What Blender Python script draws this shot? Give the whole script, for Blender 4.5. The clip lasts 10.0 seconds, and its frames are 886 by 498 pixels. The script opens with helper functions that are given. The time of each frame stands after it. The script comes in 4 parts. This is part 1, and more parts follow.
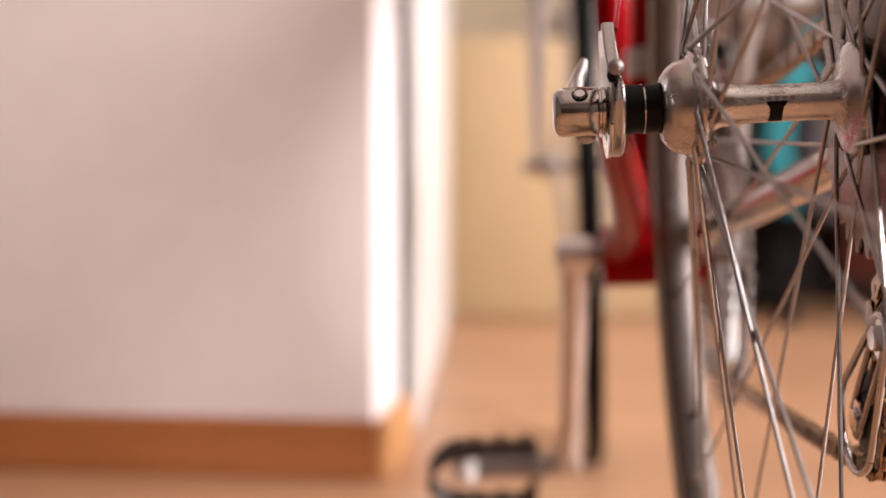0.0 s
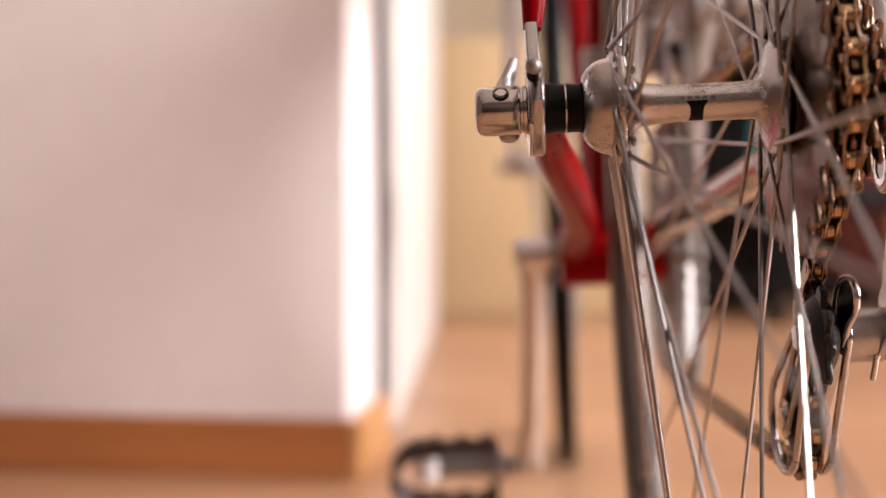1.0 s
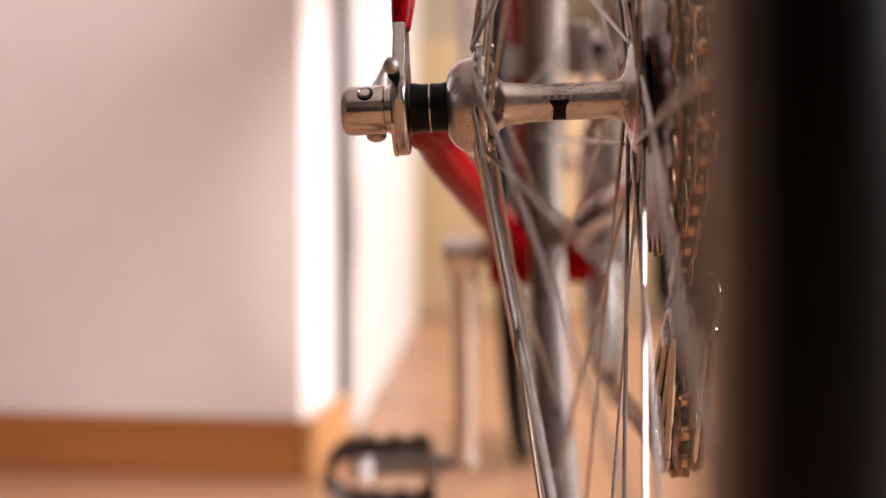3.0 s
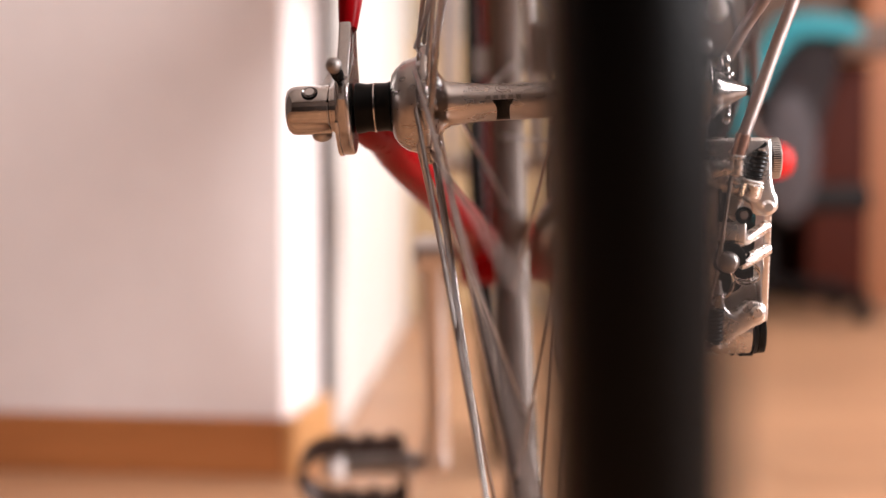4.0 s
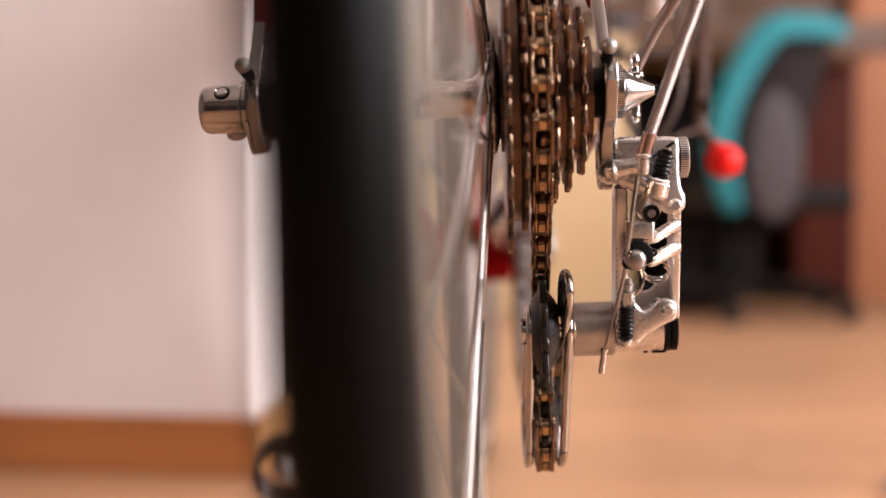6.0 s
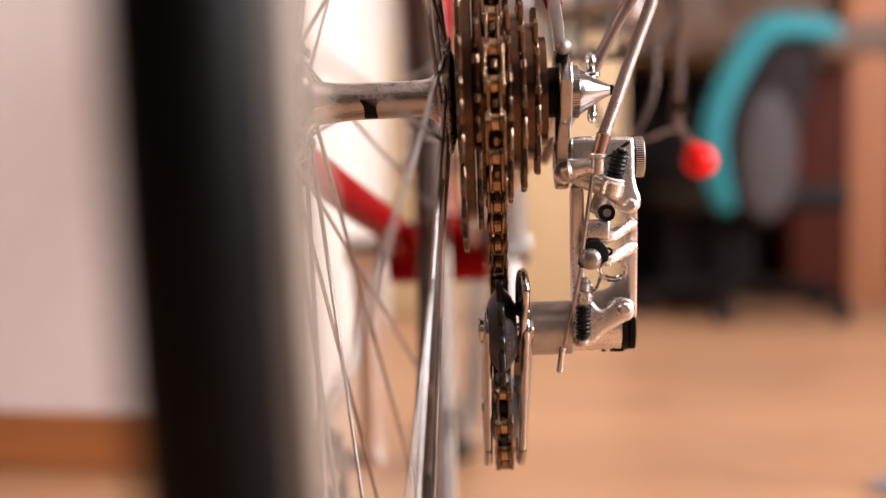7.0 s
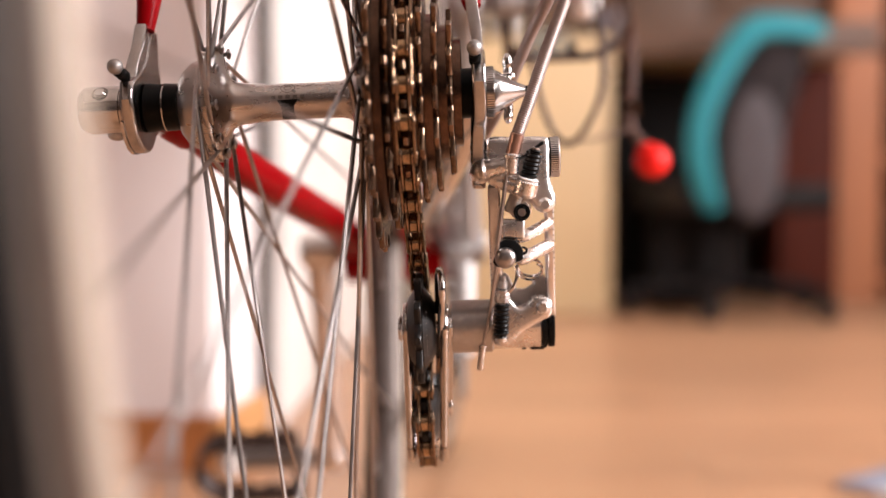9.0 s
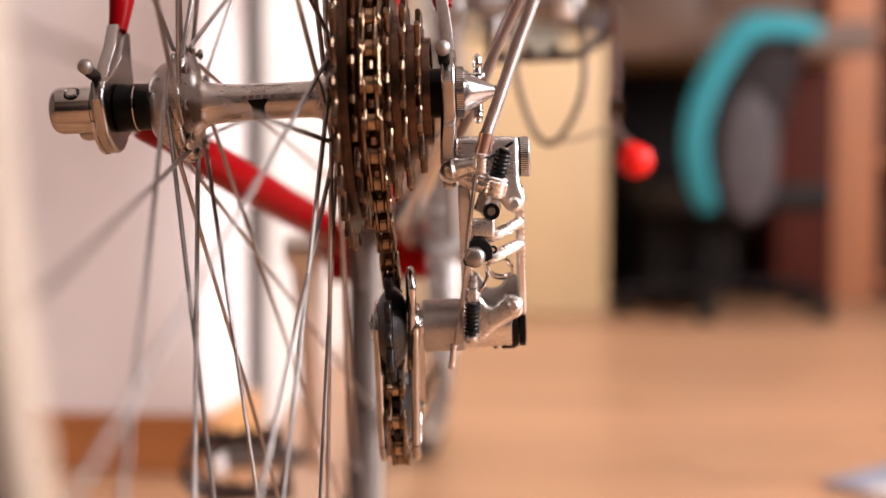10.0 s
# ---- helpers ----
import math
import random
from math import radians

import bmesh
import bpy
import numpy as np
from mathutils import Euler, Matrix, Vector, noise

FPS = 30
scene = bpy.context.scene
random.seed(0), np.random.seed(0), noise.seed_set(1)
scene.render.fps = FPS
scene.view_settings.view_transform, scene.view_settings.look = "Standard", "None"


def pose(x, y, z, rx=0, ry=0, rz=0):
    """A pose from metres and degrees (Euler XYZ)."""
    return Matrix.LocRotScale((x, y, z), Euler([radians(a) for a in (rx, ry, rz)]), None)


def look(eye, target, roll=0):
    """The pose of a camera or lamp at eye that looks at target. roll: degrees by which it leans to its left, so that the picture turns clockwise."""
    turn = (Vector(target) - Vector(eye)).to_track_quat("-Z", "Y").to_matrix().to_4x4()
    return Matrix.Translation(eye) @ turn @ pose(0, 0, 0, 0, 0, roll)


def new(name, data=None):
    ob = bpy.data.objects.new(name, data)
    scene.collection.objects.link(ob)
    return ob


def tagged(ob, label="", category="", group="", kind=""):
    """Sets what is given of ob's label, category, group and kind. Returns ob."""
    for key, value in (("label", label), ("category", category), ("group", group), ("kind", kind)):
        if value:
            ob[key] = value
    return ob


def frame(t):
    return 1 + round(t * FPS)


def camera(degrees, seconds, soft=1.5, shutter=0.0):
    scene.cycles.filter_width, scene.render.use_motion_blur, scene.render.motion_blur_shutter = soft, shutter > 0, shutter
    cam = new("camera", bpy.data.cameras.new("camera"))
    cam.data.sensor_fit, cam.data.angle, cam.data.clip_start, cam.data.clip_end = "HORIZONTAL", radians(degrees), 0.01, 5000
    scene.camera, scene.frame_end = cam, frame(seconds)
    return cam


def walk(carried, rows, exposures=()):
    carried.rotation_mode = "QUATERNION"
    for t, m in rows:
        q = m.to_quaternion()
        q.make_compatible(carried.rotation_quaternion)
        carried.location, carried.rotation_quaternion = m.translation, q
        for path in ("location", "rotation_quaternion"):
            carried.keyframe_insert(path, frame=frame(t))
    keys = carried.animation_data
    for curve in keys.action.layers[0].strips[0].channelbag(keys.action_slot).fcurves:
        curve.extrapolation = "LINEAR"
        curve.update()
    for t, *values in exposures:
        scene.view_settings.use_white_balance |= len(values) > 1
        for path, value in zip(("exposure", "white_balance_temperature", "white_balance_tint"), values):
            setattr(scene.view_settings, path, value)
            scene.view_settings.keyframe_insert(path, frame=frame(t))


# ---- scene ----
# ---- camera ----
cam = camera(38.8, 10.0)
cam.data.dof.use_dof = True
cam.data.dof.focus_distance = 0.468
cam.data.dof.aperture_fstop = 4.3
# the bicycle leans a little to its left; the rows are in the bicycle's own upright system
LEANING = pose(0, 0, 0.0085, 0, -2.05, 0)
ROWS = [
    (0.0, -0.1142, -0.4669, 0.3038, -2.37),
    (0.5, -0.1010, -0.4667, 0.3031, -2.37),
    (1.0, -0.0856, -0.4665, 0.3025, -2.37),
    (1.5, -0.0713, -0.4666, 0.3019, -2.37),
    (2.0, -0.0578, -0.4669, 0.3013, -2.37),
    (2.5, -0.0465, -0.4673, 0.3008, -2.37),
    (4.0, -0.0155, -0.4692, 0.2993, -2.37),
    (4.5, -0.0057, -0.4700, 0.2988, -2.37),
    (5.0, 0.0024, -0.4709, 0.2983, -2.37),
    (5.5, 0.0096, -0.4719, 0.2979, -2.37),
    (7.0, 0.0338, -0.4751, 0.2968, -2.37),
    (7.5, 0.0411, -0.4761, 0.2964, -2.37),
    (8.0, 0.0504, -0.4772, 0.2961, -2.37),
    (8.5, 0.0582, -0.4782, 0.2958, -2.37),
    (9.0, 0.0652, -0.4792, 0.2955, -2.37),
    (9.5, 0.0714, -0.4802, 0.2952, -2.37),
    (10.0, 0.0766, -0.4810, 0.2949, -2.37),
]
walk(cam, [(t, LEANING @ pose(x, y, z, 0, 0, 1.95) @ pose(0, 0, 0, 90 + p) @ pose(0, 0, 0, 0, 0, -2.05)) for t, x, y, z, p in ROWS],
     exposures=[(0.0, 0.0), (10.0, 0.0)])

# ---- world and light ----
world = bpy.data.worlds.new("sky")
scene.world = world
world.use_nodes = True
wn = world.node_tree
sky = wn.nodes.new("ShaderNodeTexSky")
sky.sky_type, sky.sun_disc = "NISHITA", False
sky.sun_elevation, sky.sun_rotation = radians(40), radians(100)
wn.links.new(sky.outputs[0], wn.nodes["Background"].inputs[0])
wn.nodes["Background"].inputs[1].default_value = 0.1


def side_light(name, centre, target, sx, sy, power, colour, spread=180):
    lamp = bpy.data.lights.new(name, "AREA")
    lamp.shape, lamp.size, lamp.size_y, lamp.energy, lamp.color = "RECTANGLE", sx, sy, power, colour
    lamp.spread = radians(spread)
    ob = new(name, lamp)
    ob.matrix_world = look(centre, target)
    return ob


# light of the unseen window on the right
side_light("side_light", (2.28, -0.60, 1.25), (0, -0.60, 0.55), 1.2, 1.3, 182, (1.0, 0.935, 0.95))
# added fill lamp, no known source; brightens the wall's return and the door
side_light("side_light", (2.28, 2.00, 1.45), (-0.24, 1.50, 0.80), 1.1, 1.3, 34, (1.0, 0.935, 0.945), 140)


# ---- materials ----
def material(name, colour, rough=0.5, metal=0.0, dark=0.75, scale=40.0, bump=0.1, bump_scale=300.0, stretch=(1, 1, 1), coat=0.0, rand=0.0, stain=0.0, fine=0.5, gloss=0.5):
    """A surface with variation at two scales, relief and, if asked, a difference from piece to piece."""
    m = bpy.data.materials.new(name)
    m.use_nodes = True
    nt = m.node_tree
    b = nt.nodes["Principled BSDF"]
    co = nt.nodes.new("ShaderNodeTexCoord")
    mp = nt.nodes.new("ShaderNodeMapping")
    mp.inputs["Scale"].default_value = stretch
    nt.links.new(co.outputs["Object"], mp.inputs[0])
    big, small, rel = (nt.nodes.new("ShaderNodeTexNoise") for _ in range(3))
    for n, s, d in ((big, scale, 4.0), (small, scale * 7.3, 3.0), (rel, bump_scale, 3.0)):
        n.inputs["Scale"].default_value, n.inputs["Detail"].default_value = s, d
        nt.links.new(mp.outputs[0], n.inputs["Vector"])
    mixv = nt.nodes.new("ShaderNodeMix")
    mixv.inputs[0].default_value = fine
    nt.links.new(big.outputs["Fac"], mixv.inputs[2])
    nt.links.new(small.outputs["Fac"], mixv.inputs[3])
    ramp = nt.nodes.new("ShaderNodeValToRGB")
    e = ramp.color_ramp.elements
    e[0].position, e[1].position = 0.33, 0.66
    e[0].color = (*(c * dark for c in colour), 1)
    e[1].color = (*colour, 1)
    nt.links.new(mixv.outputs[0], ramp.inputs[0])
    out = ramp.outputs[0]
    if rand:
        info = nt.nodes.new("ShaderNodeObjectInfo")
        hsv = nt.nodes.new("ShaderNodeHueSaturation")
        rng = nt.nodes.new("ShaderNodeMapRange")
        rng.inputs[3].default_value, rng.inputs[4].default_value = 1 - rand, 1 + rand
        nt.links.new(info.outputs["Random"], rng.inputs[0])
        nt.links.new(rng.outputs[0], hsv.inputs["Value"])
        nt.links.new(out, hsv.inputs["Color"])
        out = hsv.outputs[0]
    nt.links.new(out, b.inputs["Base Color"])
    b.inputs["Metallic"].default_value = metal
    rr = nt.nodes.new("ShaderNodeMapRange")
    rr.inputs[3].default_value, rr.inputs[4].default_value = rough * 0.75, min(1.0, rough * 1.3 + stain)
    nt.links.new(mixv.outputs[0], rr.inputs[0])
    nt.links.new(rr.outputs[0], b.inputs["Roughness"])
    b.inputs["Specular IOR Level"].default_value = gloss
    b.inputs["Coat Weight"].default_value = coat
    b.inputs["Coat Roughness"].default_value = 0.08
    if bump:
        bp = nt.nodes.new("ShaderNodeBump")
        bp.inputs["Strength"].default_value = bump
        bp.inputs["Distance"].default_value = 0.3 / bump_scale
        nt.links.new(rel.outputs["Fac"], bp.inputs["Height"])
        nt.links.new(bp.outputs[0], b.inputs["Normal"])
    return m


CHROME = material("chrome", (0.58, 0.55, 0.535), 0.11, 1.0, 0.85, 60, 0.04, 500)
ALLOY = material("polished_alloy", (0.80, 0.76, 0.735), 0.27, 1.0, 0.80, 60, 0.05, 500)
HUBALLOY = material("satin_alloy", (0.50, 0.46, 0.435), 0.27, 1.0, 0.80, 45, 0.05, 600, stretch=(0.4, 1, 1))
NUTALLOY = material("bright_alloy", (0.52, 0.48, 0.45), 0.10, 1.0, 0.82, 70, 0.05, 600)
SATIN = material("satin_chrome", (0.43, 0.40, 0.385), 0.20, 1.0, 0.8, 80, 0.08, 500)
CRANKALLOY = material("brushed_alloy", (0.36, 0.335, 0.32), 0.52, 1.0, 0.8, 50, 0.1, 500)
FERRULE = material("copper_brown_ferrule", (0.34, 0.22, 0.18), 0.32, 0.9, 0.8, 80, 0.05, 400)
DULL = material("dull_alloy", (0.48, 0.45, 0.43), 0.40, 1.0, 0.75, 50, 0.12, 500)
STEEL = material("spoke_steel", (0.40, 0.365, 0.35), 0.32, 1.0, 0.7, 25, 0.04, 600)
RIMALLOY = material("rim_alloy", (0.17, 0.142, 0.128), 0.50, 1.0, 0.8, 30, 0.08, 300)
RED = material("red_lacquer", (0.235, 0.0016, 0.0036), 0.28, 0.0, 0.85, 20, 0.03, 200, gloss=0.035)
RUBBER = material("tyre_rubber", (0.0006, 0.0005, 0.0006), 0.42, 0.0, 0.7, 80, 0.12, 900, gloss=0.10)
SIDEWALL = material("brown_sidewall", (0.085, 0.064, 0.050), 0.65, 0.0, 0.75, 80, 0.15, 900, gloss=0.15)
BLACK = material("black_steel", (0.004, 0.004, 0.004), 0.42, 0.0, 0.6, 90, 0.1, 700, gloss=0.12)
WIRE = material("black_spring_wire", (0.004, 0.004, 0.004), 0.32, 0.0, 0.6, 90, 0.05, 700, gloss=0.16)
PLASTIC = material("pulley_plastic", (0.008, 0.0065, 0.006), 0.36, 0.0, 0.6, 120, 0.2, 500, gloss=0.35)
BRASS = material("oily_chain_steel", (0.43, 0.28, 0.175), 0.24, 1.0, 0.28, 200, 0.12, 900, rand=0.3)
ROLLER = material("worn_roller_steel", (0.50, 0.33, 0.19), 0.22, 1.0, 0.35, 300, 0.1, 900, rand=0.2)
COG = material("grimy_sprocket_steel", (0.215, 0.138, 0.092), 0.24, 1.0, 0.22, 140, 0.3, 500, rand=0.25)
FREEBODY = material("freewheel_steel", (0.135, 0.080, 0.055), 0.24, 1.0, 0.45, 60, 0.10, 400)
CABLE = material("cable_housing", (0.31, 0.255, 0.24), 0.46, 0.9, 0.8, 80, 0.1, 500)
LEATHER = material("brown_leather", (0.10, 0.045, 0.03), 0.6, 0.0, 0.6, 60, 0.2, 500)
REDPLASTIC = material("red_plastic", (0.72, 0.010, 0.006), 0.45, 0.0, 0.8, 90, 0.3, 60, gloss=0.2)
WALL = material("painted_plaster", (0.83, 0.755, 0.735), 0.75, 0.0, 0.94, 3.0, 0.12, 120)
WHITE = material("white_gloss_paint", (0.84, 0.81, 0.77), 0.4, 0.0, 0.95, 4.0, 0.05, 80)
GAPSHADE = material("painted_gap_shade", (0.060, 0.045, 0.038), 0.5, 0.0, 0.9, 4.0, 0.05, 80)
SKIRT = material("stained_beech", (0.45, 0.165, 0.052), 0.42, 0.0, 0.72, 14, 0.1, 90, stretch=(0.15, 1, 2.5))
SKIRTLIT = material("lit_stained_beech", (0.62, 0.315, 0.125), 0.42, 0.0, 0.80, 14, 0.1, 90, stretch=(0.15, 1, 2.5))
OAK = material("oak_plank", (0.505, 0.275, 0.152), 0.36, 0.0, 0.76, 9, 0.08, 90, stretch=(0.12, 1.4, 1), rand=0.15)
UNDER = material("floor_base", (0.10, 0.06, 0.035), 0.8)
BEECH = material("light_beech", (0.66, 0.47, 0.255), 0.45, 0.0, 0.9, 7, 0.06, 60, stretch=(1, 1, 0.12))
DARKWOOD = material("reddish_wood", (0.095, 0.022, 0.013), 0.5, 0.0, 0.7, 9, 0.06, 60, stretch=(1, 1, 0.12), gloss=0.1)
POST = material("orange_pine", (0.56, 0.225, 0.105), 0.5, 0.0, 0.85, 9, 0.06, 60, stretch=(1, 1, 0.12))
TEAL = material("teal_plastic", (0.026, 0.245, 0.29), 0.5, 0.0, 0.9, 10, 0.05, 80, gloss=0.25)
MESHGREY = material("grey_mesh_fabric", (0.064, 0.051, 0.052), 0.8, 0.0, 0.7, 30, 0.2, 400, gloss=0.2)
PADGREY = material("grey_lumbar_fabric", (0.090, 0.077, 0.081), 0.85, 0.0, 0.7, 30, 0.2, 400, gloss=0.2)
CONE = material("brushed_chrome", (0.42, 0.39, 0.375), 0.20, 1.0, 0.75, 30, 0.10, 500, stretch=(0.1, 1, 1))
HUTCH = material("brown_veneer", (0.125, 0.062, 0.034), 0.5, 0.0, 0.8, 9, 0.06, 60, stretch=(0.15, 1, 1))
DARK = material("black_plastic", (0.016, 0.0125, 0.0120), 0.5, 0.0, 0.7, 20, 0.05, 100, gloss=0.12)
PAPER = material("glossy_paper", (0.66, 0.60, 0.58), 0.4, 0.0, 0.9, 20)
BLUEPAPER = material("blue_print", (0.30, 0.33, 0.42), 0.4, 0.0, 0.6, 25)
SHADEPANEL = material("shade_panelling", (0.035, 0.022, 0.017), 0.5, 0.0, 0.6, 6, 0.1, 40, stretch=(1, 1, 0.15))
CREAM = material("cream_paint", (0.80, 0.66, 0.47), 0.7, 0.0, 0.94, 3.0, 0.1, 120)
DIMWALL = material("dimmed_plaster", (0.30, 0.255, 0.23), 0.75, 0.0, 0.92, 3.0, 0.12, 120)
SHADEWALL = material("darkened_plaster", (0.125, 0.095, 0.08), 0.75, 0.0, 0.92, 3.0, 0.12, 120)
DARKSTEEL = material("dark_brown_steel", (0.075, 0.049, 0.041), 0.45, 0.7, 0.6, 60, 0.1, 400)
POUCH = material("grey_violet_fabric", (0.16, 0.135, 0.15), 0.85, 0.0, 0.6, 40, 0.2, 200)
NOTE = material("grey_green_paper", (0.26, 0.25, 0.20), 0.7, 0.0, 0.8, 30)
GLINTWHITE = material("white_glint", (0.92, 0.90, 0.88), 0.30, 0.0, 0.9, 40, 0.05, 300)
TRACK = material("machined_alloy", (0.42, 0.35, 0.28), 0.55, 0.35, 0.85, 30, 0.1, 400)
PALE = material("pale_satin_alloy", (0.78, 0.735, 0.70), 0.32, 1.0, 0.82, 70, 0.06, 600)
CEIL = material("ceiling_paint", (0.70, 0.67, 0.64), 0.8, 0.0, 0.96, 3.0)


# ---- mesh helpers ----
def part(name, bm, mat, parent=None, label="", smooth=True, m=None):
    me = bpy.data.meshes.new(name)
    bmesh.ops.recalc_face_normals(bm, faces=bm.faces)
    for f in bm.faces:
        f.smooth = smooth
    bm.to_mesh(me)
    bm.free()
    if smooth:
        me.set_sharp_from_angle(angle=radians(38))
    me.materials.append(mat)
    ob = new(name, me)
    ob.parent = parent
    if m is not None:
        ob.matrix_basis = m
    if label:
        ob["label"] = label
    return ob


def again(name, ob, parent, m):
    """One more object on the mesh of ob."""
    o = new(name, ob.data)
    o.parent = parent
    o.matrix_basis = m
    if "label" in ob:
        o["label"] = ob["label"]
    return o


def lathe(profile, seg=48, centre=(0, 0, 0), closed=False, bm=None, axis="x"):
    """Turns a profile of (along, radius) round an axis through centre."""
    bm = bm or bmesh.new()
    c = Vector(centre)
    rings = []
    for a, r in profile:
        ring = []
        for i in range(seg):
            w = 2 * math.pi * i / seg
            p = (a, r * math.cos(w), r * math.sin(w))
            if axis == "z":
                p = (p[1], p[2], p[0])
            elif axis == "y":
                p = (p[2], p[0], p[1])
            ring.append(bm.verts.new(c + Vector(p)))
        rings.append(ring)
    pairs = list(zip(rings, rings[1:]))
    if closed:
        pairs.append((rings[-1], rings[0]))
    for r0, r1 in pairs:
        for i in range(seg):
            j = (i + 1) % seg
            bm.faces.new((r0[i], r0[j], r1[j], r1[i]))
    if not closed:
        for ring in (rings[0], rings[-1]):
            bm.faces.new(ring)
    return bm


def tube(points, radius, seg=10, bm=None, smooth_steps=0, flat=1.0):
    """A round bar along points; radius is one number or one for each point. flat squeezes the section."""
    bm = bm or bmesh.new()
    pts = [Vector(p) for p in points]
    rad = list(radius) if isinstance(radius, (list, tuple)) else [radius] * len(pts)
    if smooth_steps:
        fine, fr = [], []
        n = len(pts)
        for i in range(n - 1):
            p0, p1, p2, p3 = pts[max(i - 1, 0)], pts[i], pts[i + 1], pts[min(i + 2, n - 1)]
            for k in range(smooth_steps):
                s = k / smooth_steps
                fine.append(0.5 * ((2 * p1) + (p2 - p0) * s + (2 * p0 - 5 * p1 + 4 * p2 - p3) * s * s + (3 * p1 - p0 - 3 * p2 + p3) * s ** 3))
                fr.append(rad[i] * (1 - s) + rad[i + 1] * s)
        fine.append(pts[-1])
        fr.append(rad[-1])
        pts, rad = fine, fr
    side = None
    rings = []
    for i, p in enumerate(pts):
        d = (pts[min(i + 1, len(pts) - 1)] - pts[max(i - 1, 0)]).normalized()
        if side is None:
            side = d.orthogonal().normalized() if abs(d.x) > 0.9 else (Vector((1, 0, 0)) - d * d.x).normalized()
        side = (side - d * side.dot(d)).normalized()
        up = d.cross(side)
        rings.append([bm.verts.new(p + rad[i] * (math.cos(2 * math.pi * k / seg) * side + flat * math.sin(2 * math.pi * k / seg) * up)) for k in range(seg)])
    for r0, r1 in zip(rings, rings[1:]):
        for k in range(seg):
            j = (k + 1) % seg
            bm.faces.new((r0[k], r0[j], r1[j], r1[k]))
    bm.faces.new(rings[0])
    bm.faces.new(rings[-1])
    return bm


def slab(outline, x0, x1, bevel=0.0, holes=(), bm=None, seg=2):
    """A plate: an outline of (y, z) with thickness from x0 to x1, its edges rounded."""
    own = bmesh.new()
    v0 = [own.verts.new((x0, y, z)) for y, z in outline]
    v1 = [own.verts.new((x1, y, z)) for y, z in outline]
    own.faces.new(v0)
    own.faces.new(v1)
    n = len(outline)
    for i in range(n):
        j = (i + 1) % n
        own.faces.new((v0[i], v0[j], v1[j], v1[i]))
    bmesh.ops.recalc_face_normals(own, faces=own.faces)
    if bevel:
        edges = [e for e in own.edges if abs(e.verts[0].co.x - e.verts[1].co.x) < 1e-9]
        bmesh.ops.bevel(own, geom=edges, offset=bevel, segments=seg, profile=0.6, affect="EDGES")
    if bm is None:
        return own
    join(bm, own)
    return bm


def join(bm, other, m=None):
    me = bpy.data.meshes.new("temporary")
    other.to_mesh(me)
    other.free()
    if m is not None:
        me.transform(m)
    bm.from_mesh(me)
    bpy.data.meshes.remove(me)
    return bm


def box(centre, size, bevel=0.0, m=None, bm=None, seg=2):
    own = bmesh.new()
    bmesh.ops.create_cube(own, size=1.0)
    bmesh.ops.scale(own, vec=size, verts=own.verts)
    if bevel:
        bmesh.ops.bevel(own, geom=list(own.edges), offset=bevel, segments=seg, profile=0.6, affect="EDGES")
    if m is not None:
        bmesh.ops.transform(own, matrix=m, verts=own.verts)
    bmesh.ops.translate(own, vec=centre, verts=own.verts)
    return own if bm is None else join(bm, own)


def ball(centre, r, bm=None, squash=(1, 1, 1)):
    own = bmesh.new()
    bmesh.ops.create_uvsphere(own, u_segments=20, v_segments=12, radius=r)
    bmesh.ops.scale(own, vec=squash, verts=own.verts)
    bmesh.ops.translate(own, vec=centre, verts=own.verts)
    return own if bm is None else join(bm, own)


def rod(a, b, r, bm=None, seg=20, bevel=0.0):
    """A cylinder between two points, its ends bevelled."""
    a, b = Vector(a), Vector(b)
    d = (b - a).length
    pr = [(0, r - bevel), (bevel, r), (d - bevel, r), (d, r - bevel)] if bevel else [(0, r), (d, r)]
    own = lathe(pr, seg, axis="z")
    turn = (b - a).to_track_quat("Z", "Y").to_matrix().to_4x4()
    bmesh.ops.transform(own, matrix=Matrix.Translation(a) @ turn, verts=own.verts)
    return own if bm is None else join(bm, own)


def coil(a, b, r, wire, turns, bm=None, seg=6):
    """A coil spring between two points."""
    a, b = Vector(a), Vector(b)
    d = b - a
    u = d.orthogonal().normalized()
    v = d.normalized().cross(u)
    n = int(turns * 14)
    pts = [a + d * (i / n) + r * (math.cos(2 * math.pi * turns * i / n) * u + math.sin(2 * math.pi * turns * i / n) * v) for i in range(n + 1)]
    own = tube(pts, wire, seg)
    return own if bm is None else join(bm, own)


def arc(cy, cz, r, a0, a1, n):
    """Points (y, z) on a circle, angles in degrees from +y towards +z."""
    return [(cy + r * math.cos(radians(a0 + (a1 - a0) * i / n)), cz + r * math.sin(radians(a0 + (a1 - a0) * i / n))) for i in range(n + 1)]


